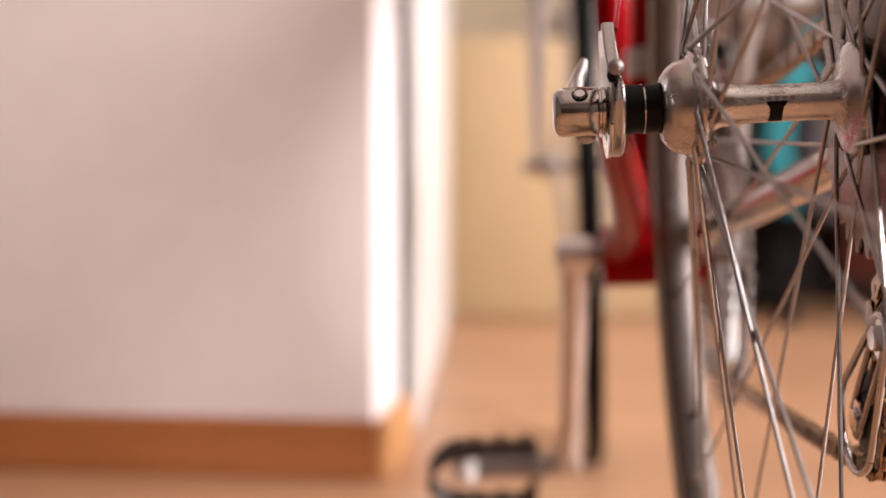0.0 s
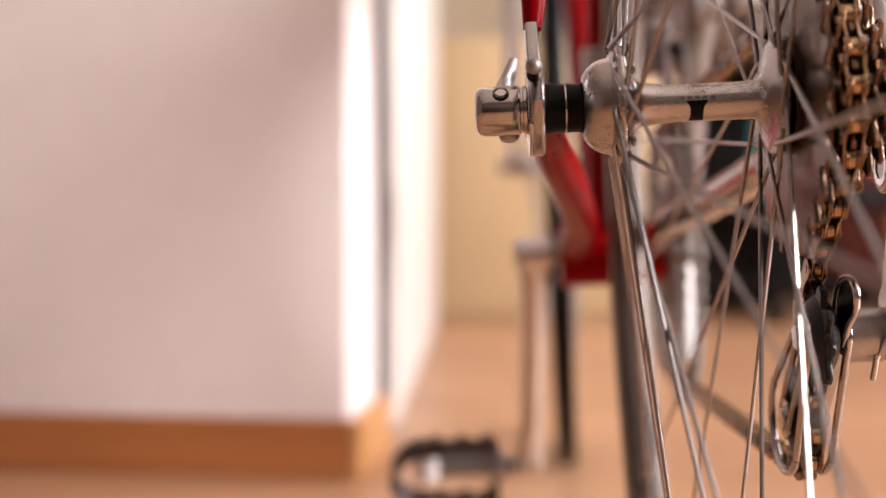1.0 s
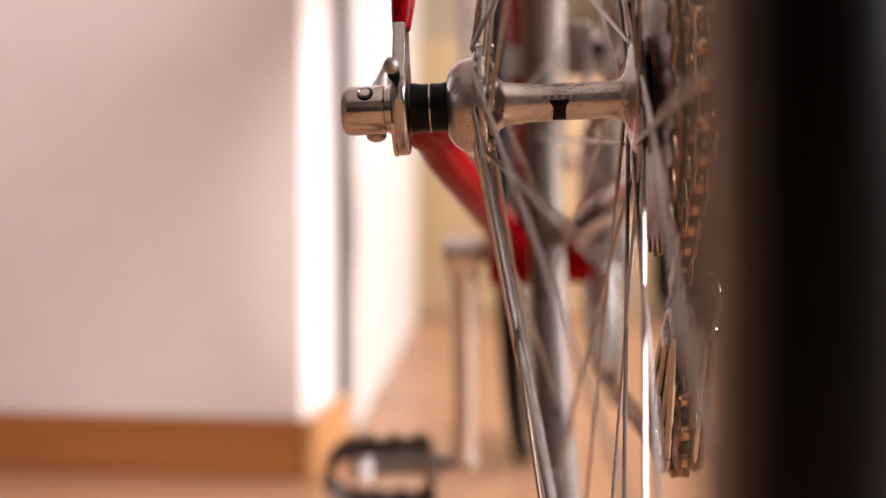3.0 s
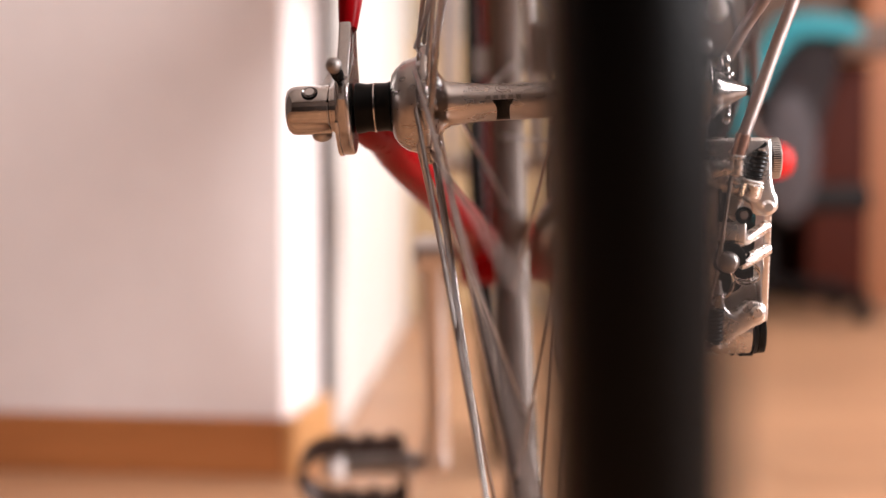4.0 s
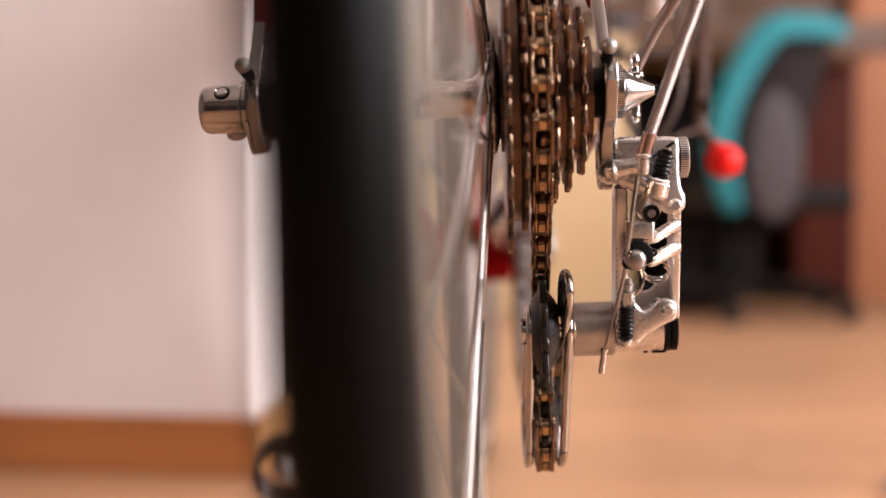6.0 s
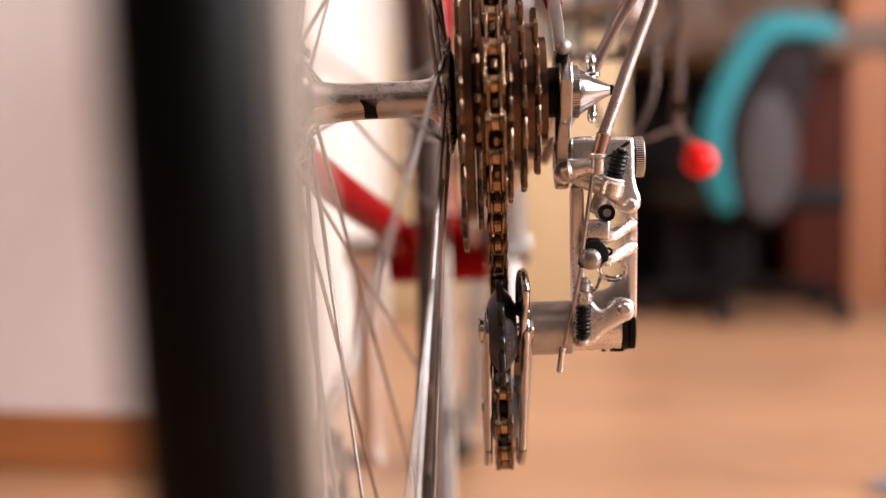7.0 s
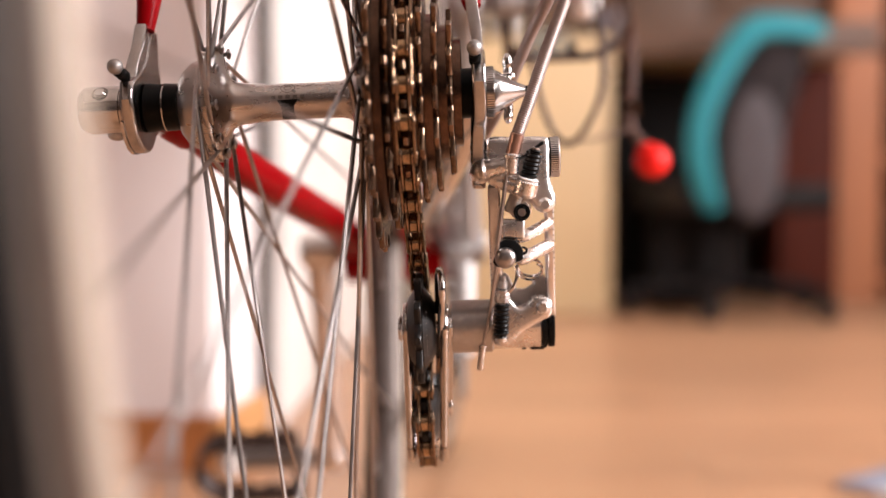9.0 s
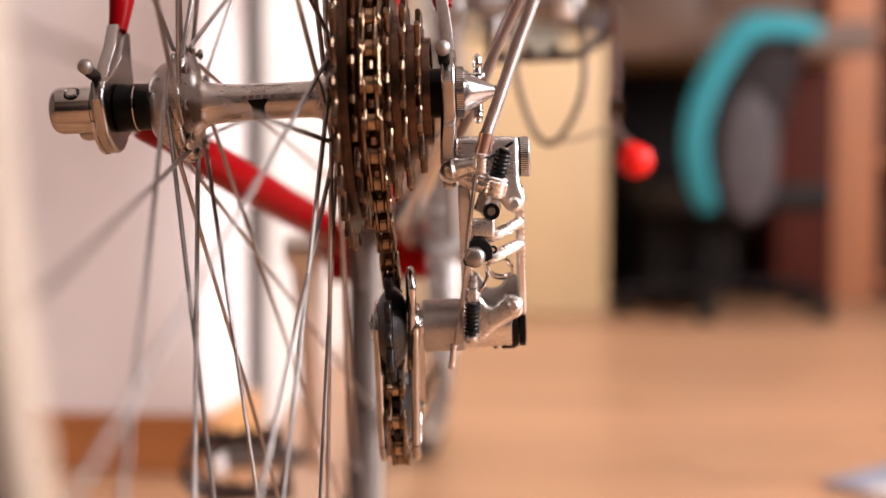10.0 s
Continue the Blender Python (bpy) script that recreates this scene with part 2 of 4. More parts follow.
def gear(teeth, pitch, x0, x1, cy, cz, inner, phase=0.0, tip=0.0030, root=0.0040):
    """A sprocket: a toothed ring with a bored middle."""
    bm = bmesh.new()
    R = pitch / (2 * math.sin(math.pi / teeth))
    step = 2 * math.pi / teeth
    prof = ((-0.5, -root), (-0.34, -root * 0.75), (-0.22, -0.0002), (-0.10, tip), (0.10, tip), (0.22, -0.0002), (0.34, -root * 0.75))
    outer = [(R + h, phase + step * (k + a)) for k in range(teeth) for a, h in prof]
    n = len(outer)
    def ring(x, shrink, rr=None):
        return [bm.verts.new((x, cy + (rr or (r - shrink)) * math.cos(w), cz + (rr or (r - shrink)) * math.sin(w))) for r, w in outer]
    e = 0.0004
    rings = [ring(x0, 0, inner), ring(x0, e), ring(x0 + e, 0), ring(x1 - e, 0), ring(x1, e), ring(x1, 0, inner)]
    for i in range(6):
        a, b = rings[i], rings[(i + 1) % 6]
        for k in range(n):
            j = (k + 1) % n
            bm.faces.new((a[k], a[j], b[j], b[k]))
    return bm


# ---- room ----
def structure(name, bm, mat, label, category, smooth=False):
    return tagged(part(name, bm, mat, None, "", smooth), label, category, kind="structure")


floor = structure("floor", box((0.1, 0.5, -0.030), (4.9, 6.6, 0.03)), UNDER, "warm oak strip floor laid across the room", "floor")

# the near wall on the left turns a corner; its skirting runs round it
near_wall = pose(-0.243, 0.893, 0, 0, 0, -5.5)
bm = box((-0.952, 0.090, 1.25), (1.90, 0.18, 2.5), 0.004, bm=None)
bmesh.ops.transform(bm, matrix=near_wall, verts=bm.verts)
wall_near = structure("wall_near", bm, WALL, "pale pinkish plastered wall with a sunlit outer corner", "wall")
bm = box((-0.952, -0.0075, 0.032), (1.904, 0.015, 0.064), 0.003)
bmesh.ops.transform(bm, matrix=near_wall, verts=bm.verts)
structure("baseboard", bm, SKIRT, "brown stained wooden skirting board on the wall", "skirting board")
# same skirting on the lit side; the light is put into its paler wood
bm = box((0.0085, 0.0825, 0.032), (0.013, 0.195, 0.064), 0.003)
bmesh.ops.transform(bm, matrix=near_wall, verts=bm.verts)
structure("baseboard", bm, SKIRTLIT, "skirting board round the wall corner, coloured paler for the light on it", "skirting board")
bm = box((-1.95, 3.3, 1.25), (0.12, 4.6, 2.5))
structure("wall_left", bm, WALL, "plain plastered wall", "wall")
# unseen; coloured dark so that little light bounces in from the left
structure("wall_west", box((-2.2, -0.85, 1.25), (0.12, 3.6, 2.5)), SHADEWALL, "unseen wall, darkened to hold back bounce light", "wall")
structure("wall_far", box((0.2, 3.72, 1.25), (4.4, 0.12, 2.5)), CREAM, "plain plastered wall behind the desk", "wall")
# the unseen right wall has two openings for the lamps; the unseen wall behind is darkened, with dark panelling added
structure("wall_back", box((0.1, -2.7, 1.25), (4.7, 0.12, 2.5)), SHADEWALL, "unseen wall, darkened to hold back bounce light", "wall")
structure("wainscot", box((0.1, -2.62, 0.50), (4.6, 0.04, 1.0), 0.004), SHADEPANEL, "unseen dark panelling added for dim reflections along the wall", "wainscot")
# unseen wall; its plaster is dimmed to keep the surroundings dark
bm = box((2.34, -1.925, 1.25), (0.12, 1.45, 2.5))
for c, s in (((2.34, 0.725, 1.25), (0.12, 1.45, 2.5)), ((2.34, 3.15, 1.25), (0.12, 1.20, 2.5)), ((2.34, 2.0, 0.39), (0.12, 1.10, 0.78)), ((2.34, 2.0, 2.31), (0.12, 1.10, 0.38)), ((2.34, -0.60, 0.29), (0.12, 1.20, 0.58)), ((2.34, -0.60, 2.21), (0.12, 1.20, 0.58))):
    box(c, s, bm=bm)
structure("wall_right", bm, DIMWALL, "unseen plastered wall, coloured dim to hold back bounce, with two window openings", "wall")
structure("ceiling", box((0.1, 0.5, 2.55), (4.8, 6.5, 0.1)), CEIL, "plain white ceiling", "ceiling")
# door jamb, the gap's shadow put into its colour, and the white door leaf standing open past the corner
jamb = structure("trim", box((-0.2640, 1.110, 1.03), (0.088, 0.050, 2.06), 0.003), GAPSHADE, "door jamb coloured dark for the shadow gap between wall corner and door", "door jamb")
door = tagged(part("door_1", box((-0.228, 1.846, 1.02), (0.040, 1.408, 2.03), 0.004), WHITE), "white painted door leaf standing wide open", "door", kind="structure")
part("door_handle", tube([(-0.21, 2.46, 1.02), (-0.16, 2.46, 1.02), (-0.155, 2.40, 1.02), (-0.155, 2.34, 1.02)], 0.009, 12), DULL, door, "steel lever handle")


# ---- desk, chair, shelves, far end of the room ----
def empty(name, label, category, m=None, group=""):
    o = new(name)
    if m is not None:
        o.matrix_basis = m
    o.empty_display_size = 0.1
    return tagged(o, label, category, group)


desk = empty("desk", "light beech desk with a closed front panel and open kneehole", "desk", pose(0, 2.8, 0))
part("desktop", box((0.14, 0.36, 0.700), (1.86, 0.72, 0.028), 0.004), BEECH, desk)
part("front_panel", box((-0.197, -0.013, 0.357), (1.156, 0.022, 0.712), 0.002), BEECH, desk)
part("side_panel", box((0.366, 0.37, 0.342), (0.024, 0.70, 0.684), 0.002), BEECH, desk)
part("side_panel", box((-0.760, 0.37, 0.342), (0.024, 0.70, 0.684), 0.002), BEECH, desk)
part("drawer", box((0.7265, -0.004, 0.709), (0.684, 0.024, 0.086), 0.003), HUTCH, desk, "brown drawer front over the kneehole")
# black here instead of beech: the kneehole's shade is put into the colour
part("back_panel", box((0.638, 0.70, 0.34), (0.515, 0.018, 0.68), 0.002), DARK, desk, "back panel coloured black for the shade in the kneehole")
part("end_panel", box((0.985, 0.53, 0.342), (0.165, 0.34, 0.684), 0.003), DARKWOOD, desk, "reddish-brown end panel")

hutch = empty("desk_hutch", "brown wooden hutch standing on the desk", "hutch", pose(0.72, 3.30, 0.7142))
part("body", box((0, 0.10, 0.26), (0.66, 0.22, 0.52), 0.004), HUTCH, hutch)
for k in range(2):
    part("door", box((-0.165 + 0.33 * k, -0.018, 0.26), (0.322, 0.018, 0.50), 0.003), HUTCH, hutch)

shelf = empty("bookcase", "orange-brown wooden bookcase with dark gaps between its boards", "bookcase", pose(1.074, 3.22, 0))
part("side_board", box((0.068, 0.15, 0.95), (0.136, 0.30, 1.90), 0.004), POST, shelf)
part("side_board", box((0.93, 0.15, 0.95), (0.024, 0.30, 1.90), 0.004), POST, shelf)
part("back_board", box((0.53, 0.29, 0.95), (0.78, 0.012, 1.88)), DARKWOOD, shelf)
for k in range(6):
    part("shelf_board", box((0.535, 0.14, 0.06 + 0.36 * k), (0.766, 0.27, 0.022), 0.002), POST, shelf)
random.seed(4)
for k in range(5):
    x = 1.06 + 0.185
    for i in range(12):
        w, h = random.uniform(0.02, 0.045), random.uniform(0.20, 0.29)
        bk = part("book", box((0, 0, h / 2), (w - 0.002, 0.17, h), 0.002), random.choice((DARK, DARKWOOD, LEATHER, LEATHER)), None, "", False, pose(x + w / 2, 3.33, 0.0715 + 0.36 * k))
        tagged(bk, "hardback book standing on a bookcase shelf", "book", "books on the shelves")
        x += w

chair = empty("office_chair", "office chair with teal backrest frame and grey mesh", "office chair", pose(0.708, 2.55, 0, 0, 0, 12))
loop = [(0.165, 0.015, 0.704), (0.068, 0.008, 0.712), (-0.006, 0.002, 0.705), (-0.058, -0.002, 0.663), (-0.118, -0.008, 0.563), (-0.150, -0.012, 0.470), (-0.150, -0.010, 0.393), (-0.130, 0.0, 0.316), (-0.108, 0.010, 0.272)]
part("back_frame", tube(loop, [0.036, 0.038, 0.038, 0.037, 0.033, 0.031, 0.031, 0.030, 0.022], 14, smooth_steps=6, flat=0.6), TEAL, chair, "teal plastic frame of the backrest")
bm = bmesh.new()
grid = []
for i in range(9):
    row = []
    for j in range(9):
        u, v = i / 8, j / 8
        z = 0.27 + 0.42 * v
        left = -0.145 + 0.15 * max(0, v - 0.55) * 1.6 + 0.09 * max(0, 0.3 - v)
        right = 0.045 + 0.118 * v
        row.append(bm.verts.new((left + (right - left) * u, 0.045 - 0.05 * math.sin(math.pi * u) + 0.01, z)))
    grid.append(row)
for i in range(8):
    for j in range(8):
        bm.faces.new((grid[i][j], grid[i + 1][j], grid[i + 1][j + 1], grid[i][j + 1]))
bmesh.ops.solidify(bm, geom=list(bm.faces), thickness=0.012)
part("back_mesh", bm, MESHGREY, chair, "dark grey mesh of the backrest")
part("lumbar_pad", ball((-0.010, 0.000, 0.400), 0.070, None, (1.05, 0.34, 2.2)), PADGREY, chair, "lighter grey lumbar pad")
part("seat", box((0.02, 0.22, 0.30), (0.40, 0.42, 0.07), 0.03, seg=4), DARK, chair, "black seat cushion")
part("column", lathe([(0.07, 0.026), (0.27, 0.026)], 20, (0.02, 0.2, 0), axis="z"), DARK, chair)
part("back_stem", tube([(0.02, 0.2, 0.26), (0.02, 0.06, 0.25), (0.02, 0.05, 0.45)], 0.02, 10, smooth_steps=4), DARK, chair)
for k in range(5):
    w = radians(72 * k + 20)
    leg = part("leg", tube([(0.02, 0.2, 0.085), (0.02 + 0.27 * math.cos(w), 0.2 + 0.27 * math.sin(w), 0.062)], [0.022, 0.016], 10), DARK, chair)
    part("caster", lathe([(-0.02, 0.018), (-0.016, 0.025), (0.016, 0.025), (0.02, 0.018)], 18, (0.02 + 0.26 * math.cos(w), 0.2 + 0.26 * math.sin(w), 0.0255)), DARK, leg)

tower = empty("computer_case", "black computer case standing under the desk", "computer", pose(0.60, 3.1, 0))
part("body", box((0, 0, 0.21), (0.2, 0.36, 0.40), 0.008), DARK, tower)
part("front_bezel", box((0, -0.19, 0.21), (0.196, 0.02, 0.396), 0.006), DARK, tower)

mag = empty("magazine", "glossy magazine with a blue-grey cover band lying on the floor", "magazine", pose(0.508, 0.80, 0.0012, 0, 0, 42))
part("page_block", box((0.10, -0.02, 0.004), (0.30, 0.20, 0.008), 0.002), PAPER, mag)
part("cover_band", box((0.10, 0.055, 0.0090), (0.297, 0.045, 0.0012)), BLUEPAPER, mag, "blue-grey printed band")

# things lying on the desk
tray = empty("pen_tray", "low black plastic pen tray on the desk", "pen tray", pose(0.06, 2.93, 0.7142))
part("base", box((0, 0, 0.004), (0.07, 0.10, 0.008), 0.002), DARK, tray)
for dx, dy, sx, sy in ((-0.033, 0, 0.004, 0.10), (0.033, 0, 0.004, 0.10), (0, -0.048, 0.07, 0.004), (0, 0.048, 0.07, 0.004)):
    part("rim", box((dx, dy, 0.016), (sx, sy, 0.032), 0.001), DARK, tray)
jar = empty("tin_mug", "grey metal mug on the desk", "mug", pose(0.110, 3.04, 0.7142))
part("body", lathe([(0.0, 0.030), (0.002, 0.034), (0.100, 0.036), (0.102, 0.034), (0.098, 0.033), (0.006, 0.031)], 32, axis="z"), STEEL, jar)
part("handle", tube([(0.034, 0, 0.085), (0.055, 0, 0.080), (0.060, 0, 0.055), (0.053, 0, 0.030), (0.034, 0, 0.025)], 0.005, 10, None, 4), STEEL, jar)
crate = empty("wooden_box", "small brown wooden box on the desk", "box", pose(0.255, 3.06, 0.7142))
part("body", box((0, 0, 0.030), (0.12, 0.09, 0.060), 0.003), HUTCH, crate)
part("lid", box((0, 0, 0.066), (0.124, 0.094, 0.012), 0.003), DARKWOOD, crate)
pouch = empty("fabric_pouch", "grey-violet fabric pouch lying on the desk", "pouch", pose(0.382, 2.90, 0.7142, 0, 0, 20))
part("bag", ball((0, 0, 0.042), 0.050, None, (1.0, 0.8, 0.84)), POUCH, pouch)
part("flap", ball((0.020, -0.012, 0.030), 0.034, None, (0.9, 0.8, 0.85)), POUCH, pouch)
case = empty("glasses_case", "small black case lying on the desk", "case", pose(0.320, 2.88, 0.7142))
part("shell", tube([(-0.035, 0, 0.014), (0.030, 0, 0.014)], 0.0135, 18), DARK, case)
note = tagged(part("paper_sheet", box((0, 0, 0), (0.110, 0.002, 0.062), 0.0006), NOTE, None, "", False, pose(0.212, 2.7745, 0.698)), "grey-green sheet of paper hanging over the desk edge", "paper")

# ---- bicycle ----
AZ = 0.335
bicycle = empty("bicycle", "red lacquered road bicycle with chromed dropouts and alloy parts", "bicycle", LEANING)


def wheel_tyre(parent, cy, R, half, name, cx=0.0):
    """Tyre of half width and outer radius R round the axle at (cy, AZ): a black tread on a brown casing."""
    mid = R - half
    at = lambda a, r: (r * math.sin(radians(a)), mid + r * math.cos(radians(a)))
    tread = [at(a, half) for a in range(-72, 73, 6)] + [at(a, half - 0.0016) for a in range(66, -67, -12)]
    ob = part(name, lathe(tread, 160, (cx, cy, AZ), closed=True), RUBBER, parent, "black narrow tyre with dark brown sidewalls")
    part("casing", lathe([at(a, half - 0.0006) for a in range(-150, 151, 10)], 160, (cx, cy, AZ), closed=True), SIDEWALL, ob, "dark brown sidewall")
    return ob


def rim_mesh(cy, R, width, cx=0.0):
    w = width / 2
    prof = [(-w * 0.80, R), (-w, R - 0.0015), (-w, R - 0.010), (-w * 0.86, R - 0.0135), (-w * 0.5, R - 0.0155), (w * 0.5, R - 0.0155), (w * 0.86, R - 0.0135), (w, R - 0.010), (w, R - 0.0015), (w * 0.80, R)]
    return lathe(prof, 144, (cx, cy, AZ), closed=True)


def brake_tracks(parent, cy, R, width, cx=0.0):
    """The bright machined flanks of the rim."""
    for s in (-1, 1):
        x0, x1 = s * (width / 2 + 0.0002), s * (width / 2 + 0.0010)
        part("brake_track", lathe([(x0, R - 0.0012), (x1, R - 0.0018), (x1, R - 0.0108), (x0, R - 0.0116)], 144, (cx, cy, AZ), closed=True), TRACK, parent, "bright machined brake track")


def spokes(parent, cy, x_flange, r_flange, r_rim, sets, side, n=18):
    """Three-cross lacing of one flange. sets: the turn, the reach outside the flange and the place in the rim of the trailing and of the leading spokes."""
    first = {}
    for k in range(n):
        lead = k % 2
        phase, reach, x_rim = sets[lead]
        turn = phase + 360 / n * k
        m = Matrix.Translation((0, cy, AZ)) @ Matrix.Rotation(radians(turn), 4, "X")
        if lead not in first:
            off = side * (reach if lead else -reach)
            a = radians(-60 if lead else 60)
            hole = Vector((x_flange, 0, r_flange))
            end = Vector((x_rim, -r_rim * math.sin(a), r_rim * math.cos(a)))
            d = (end - hole).normalized()
            pts = [hole + Vector((-off * 1.15, 0, 0)), hole + Vector((off * 0.7, 0, 0)), hole + Vector((off, 0, 0)) + d * 0.0022, hole + Vector((off * 0.9, 0, 0)) + d * 0.012, hole + (end - hole) * 0.5 + Vector((off * 0.35, 0, 0)), end]
            bm = tube(pts, [0.00095, 0.00095, 0.00095, 0.00090, 0.00080, 0.00084], 8)
            ball(pts[0], 0.0021, bm, (0.5, 1, 1))
            first[lead] = part("spoke", bm, STEEL, parent, m=m)
            tipd = (end - hole).normalized()
            nb = rod(end - tipd * 0.010, end + tipd * 0.003, 0.0019, seg=8)
            first[lead + 2] = part("nipple", nb, DULL, parent, m=m)
        else:
            again("spoke", first[lead], parent, m)
            again("nipple", first[lead + 2], parent, m)


R_WHEEL, R_RIM, RIM_X = 0.344, 0.322, 0.0014
rear_wheel = part("rear_wheel", rim_mesh(0, R_RIM, 0.0195, RIM_X), RIMALLOY, bicycle, "silver alloy rim laced with steel spokes")
brake_tracks(rear_wheel, 0, R_RIM, 0.0195, RIM_X)
wheel_tyre(rear_wheel, 0, R_WHEEL, 0.0105, "tyre", RIM_X)
hub_prof = [(-0.0478, 0.0092), (-0.0484, 0.0100), (-0.0480, 0.0118), (-0.0462, 0.0142), (-0.0440, 0.0161), (-0.0417, 0.0171), (-0.0396, 0.0176), (-0.0386, 0.0180), (-0.0377, 0.0200), (-0.0371, 0.0214), (-0.0361, 0.0220), (-0.0348, 0.0220), (-0.0338, 0.0214), (-0.0330, 0.0198),
            (-0.0324, 0.0166), (-0.0316, 0.0137), (-0.0306, 0.0113), (-0.0291, 0.0094), (-0.0268, 0.0081), (-0.0195, 0.00735), (-0.0150, 0.0070), (-0.0080, 0.0069), (0.0080, 0.0069), (0.0122, 0.0070), (0.0148, 0.0075), (0.0164, 0.0085), (0.0175, 0.0103), (0.0184, 0.0130), (0.0190, 0.0162),
            (0.0195, 0.0195), (0.0202, 0.0210), (0.0222, 0.0213), (0.0232, 0.0206), (0.0236, 0.0186), (0.0245, 0.0150)]
# the axle sits a little askew in the frame
ASKEW = Matrix.Translation((0, 0, AZ - 0.0011)) @ Matrix.Rotation(radians(-0.46), 4, "Y") @ Matrix.Translation((0, 0, -AZ))
hub = part("hub", lathe(hub_prof, 96, (0, 0, AZ)), HUBALLOY, rear_wheel, "satin alloy hub with flared flanges", m=ASKEW)
bm = lathe([(-0.0620, 0.0086), (-0.0618, 0.0094), (-0.0600, 0.0093), (-0.0575, 0.0088), (-0.0552, 0.0090), (-0.0550, 0.0082), (-0.0544, 0.0082), (-0.0542, 0.0090), (-0.0500, 0.0089), (-0.0490, 0.0094), (-0.0475, 0.0090)], 48, (0, 0, AZ))
part("locknut", bm, BLACK, rear_wheel, "black locknut and cone", m=ASKEW)
part("washer", lathe([(-0.0550, 0.0088), (-0.0550, 0.0092), (-0.0545, 0.0092), (-0.0545, 0.0088)], 48, (0, 0, AZ), closed=True), CHROME, rear_wheel, m=ASKEW)
part("locknut", lathe([(0.0570, 0.0088), (0.0575, 0.0094), (0.0625, 0.0094), (0.0630, 0.0088)], 48, (0, 0, AZ)), BLACK, rear_wheel, "black locknut", m=ASKEW)


def on_barrel(r, x, ang):
    """A point on the hub barrel; ang in degrees above the horizontal, seen from behind."""
    return Vector((x, -r * math.cos(radians(ang)), AZ + r * math.sin(radians(ang))))


def barrel_patch(r, shape, thick=0.0002):
    """A thin patch bent round the barrel, from rows of (angle, x0, x1)."""
    bm = bmesh.new()
    rows = []
    for ang, x0, x1 in shape:
        rows.append([bm.verts.new(on_barrel(r + t, x, ang)) for t in (0, thick) for x in (x0, x1)])
    for a, b in zip(rows, rows[1:]):
        for i, j in ((0, 1), (1, 3), (3, 2), (2, 0)):
            bm.faces.new((a[i], a[j], b[j], b[i]))
    bm.faces.new((rows[0][0], rows[0][1], rows[0][3], rows[0][2]))
    bm.faces.new((rows[-1][0], rows[-1][1], rows[-1][3], rows[-1][2]))
    return bm


part("oil_clip", barrel_patch(0.0069, [(a, -0.0074 - 1.15 * w, -0.0074 + 1.15 * w) for a, w in ((2, 0.0033), (-5, 0.0031), (-11, 0.0026), (-18, 0.0022), (-28, 0.0020), (-40, 0.0020), (-54, 0.0021), (-68, 0.0022))], 0.0004), BLACK, hub, "black oil hole clip")
ENGRAVE = material("engraved_line", (0.32, 0.29, 0.27), 0.5, 1.0, 0.7, 100, 0.1, 500)
for i in range(6):
    x = -0.0163 + 0.00275 * i
    bm = barrel_patch(0.0069, [(5, x, x + 0.0017), (11, x, x + 0.0017), (16, x, x + 0.0017)], 0.00008)
    part("engraved_mark", bm, ENGRAVE, hub, "engraved mark")
bm = tube([on_barrel(0.00695, -0.0073 + 0.0027 * math.cos(w), 43 + 17 * math.sin(w)) for w in [2 * math.pi * k / 24 for k in range(25)]], 0.00016, 5)
tube([on_barrel(0.00695, -0.0073 + 0.0014 * math.cos(w), 43 + 9 * math.sin(w)) for w in [2 * math.pi * k / 18 for k in range(19)]], 0.00012, 5, bm)
for k in range(9):
    w = 2 * math.pi * k / 9 - 0.2
    tube([on_barrel(0.00695, -0.0073 + 0.0035 * math.cos(w), 43 + 20 * math.sin(w)), on_barrel(0.00695, -0.0073 + 0.0046 * math.cos(w), 43 + 26 * math.sin(w))], 0.00013, 5, bm)
tube([on_barrel(0.00695, -0.0021, 46), on_barrel(0.00695, 0.0009, 52), on_barrel(0.00695, 0.0027, 60)], 0.00015, 5, bm)
tube([on_barrel(0.00695, 0.0009, 52), on_barrel(0.00695, 0.0017, 46)], 0.00015, 5, bm)
tube([on_barrel(0.00695, -0.0143, 56), on_barrel(0.00695, -0.0125, 48)], 0.00015, 5, bm)
part("engraved_emblem", bm, ENGRAVE, hub, "engraved emblem")

spokes(rear_wheel, 0, -0.0355, 0.0200, 0.3030, ((18.0, -0.0034, 0.0040), (22.0, -0.0014, -0.0015)), -1)
spokes(rear_wheel, 0, 0.0210, 0.0203, 0.3030, ((10.0, -0.0002, -0.0015), (12.0, -0.0012, 0.0012)), 1)

# freewheel with six sprockets
freewheel = part("freewheel", lathe([(0.0246, 0.0150), (0.0248, 0.0215), (0.0525, 0.0200), (0.0530, 0.0150), (0.0575, 0.0140)], 48, (0, 0, AZ)), FREEBODY, bicycle, "grimy steel freewheel block")

# quick release: lever body on the left, cone nut on the right
qr = part("quick_release", lathe([(-0.0878, 0.0030), (-0.0877, 0.0058), (-0.0871, 0.0076), (-0.0858, 0.0087), (-0.0840, 0.0091), (-0.0722, 0.0091), (-0.0714, 0.0089), (-0.0712, 0.0084), (-0.0704, 0.0084), (-0.0702, 0.0090), (-0.0690, 0.0090), (-0.0684, 0.0084)], 64, (0, 0, AZ)), NUTALLOY, bicycle, "polished quick release lever body", m=ASKEW)
pin = Vector((-0.0782, -0.0068, AZ + 0.0058))
out = Vector((0, -0.0068, 0.0058)).normalized()
# no hollow is cut; a black disc paints the recess's shade
part("pin_recess", rod(pin - out * 0.0008, pin + out * 0.0003, 0.0032, bevel=0.0003), BLACK, qr, "black disc for the shaded recess round the pin")
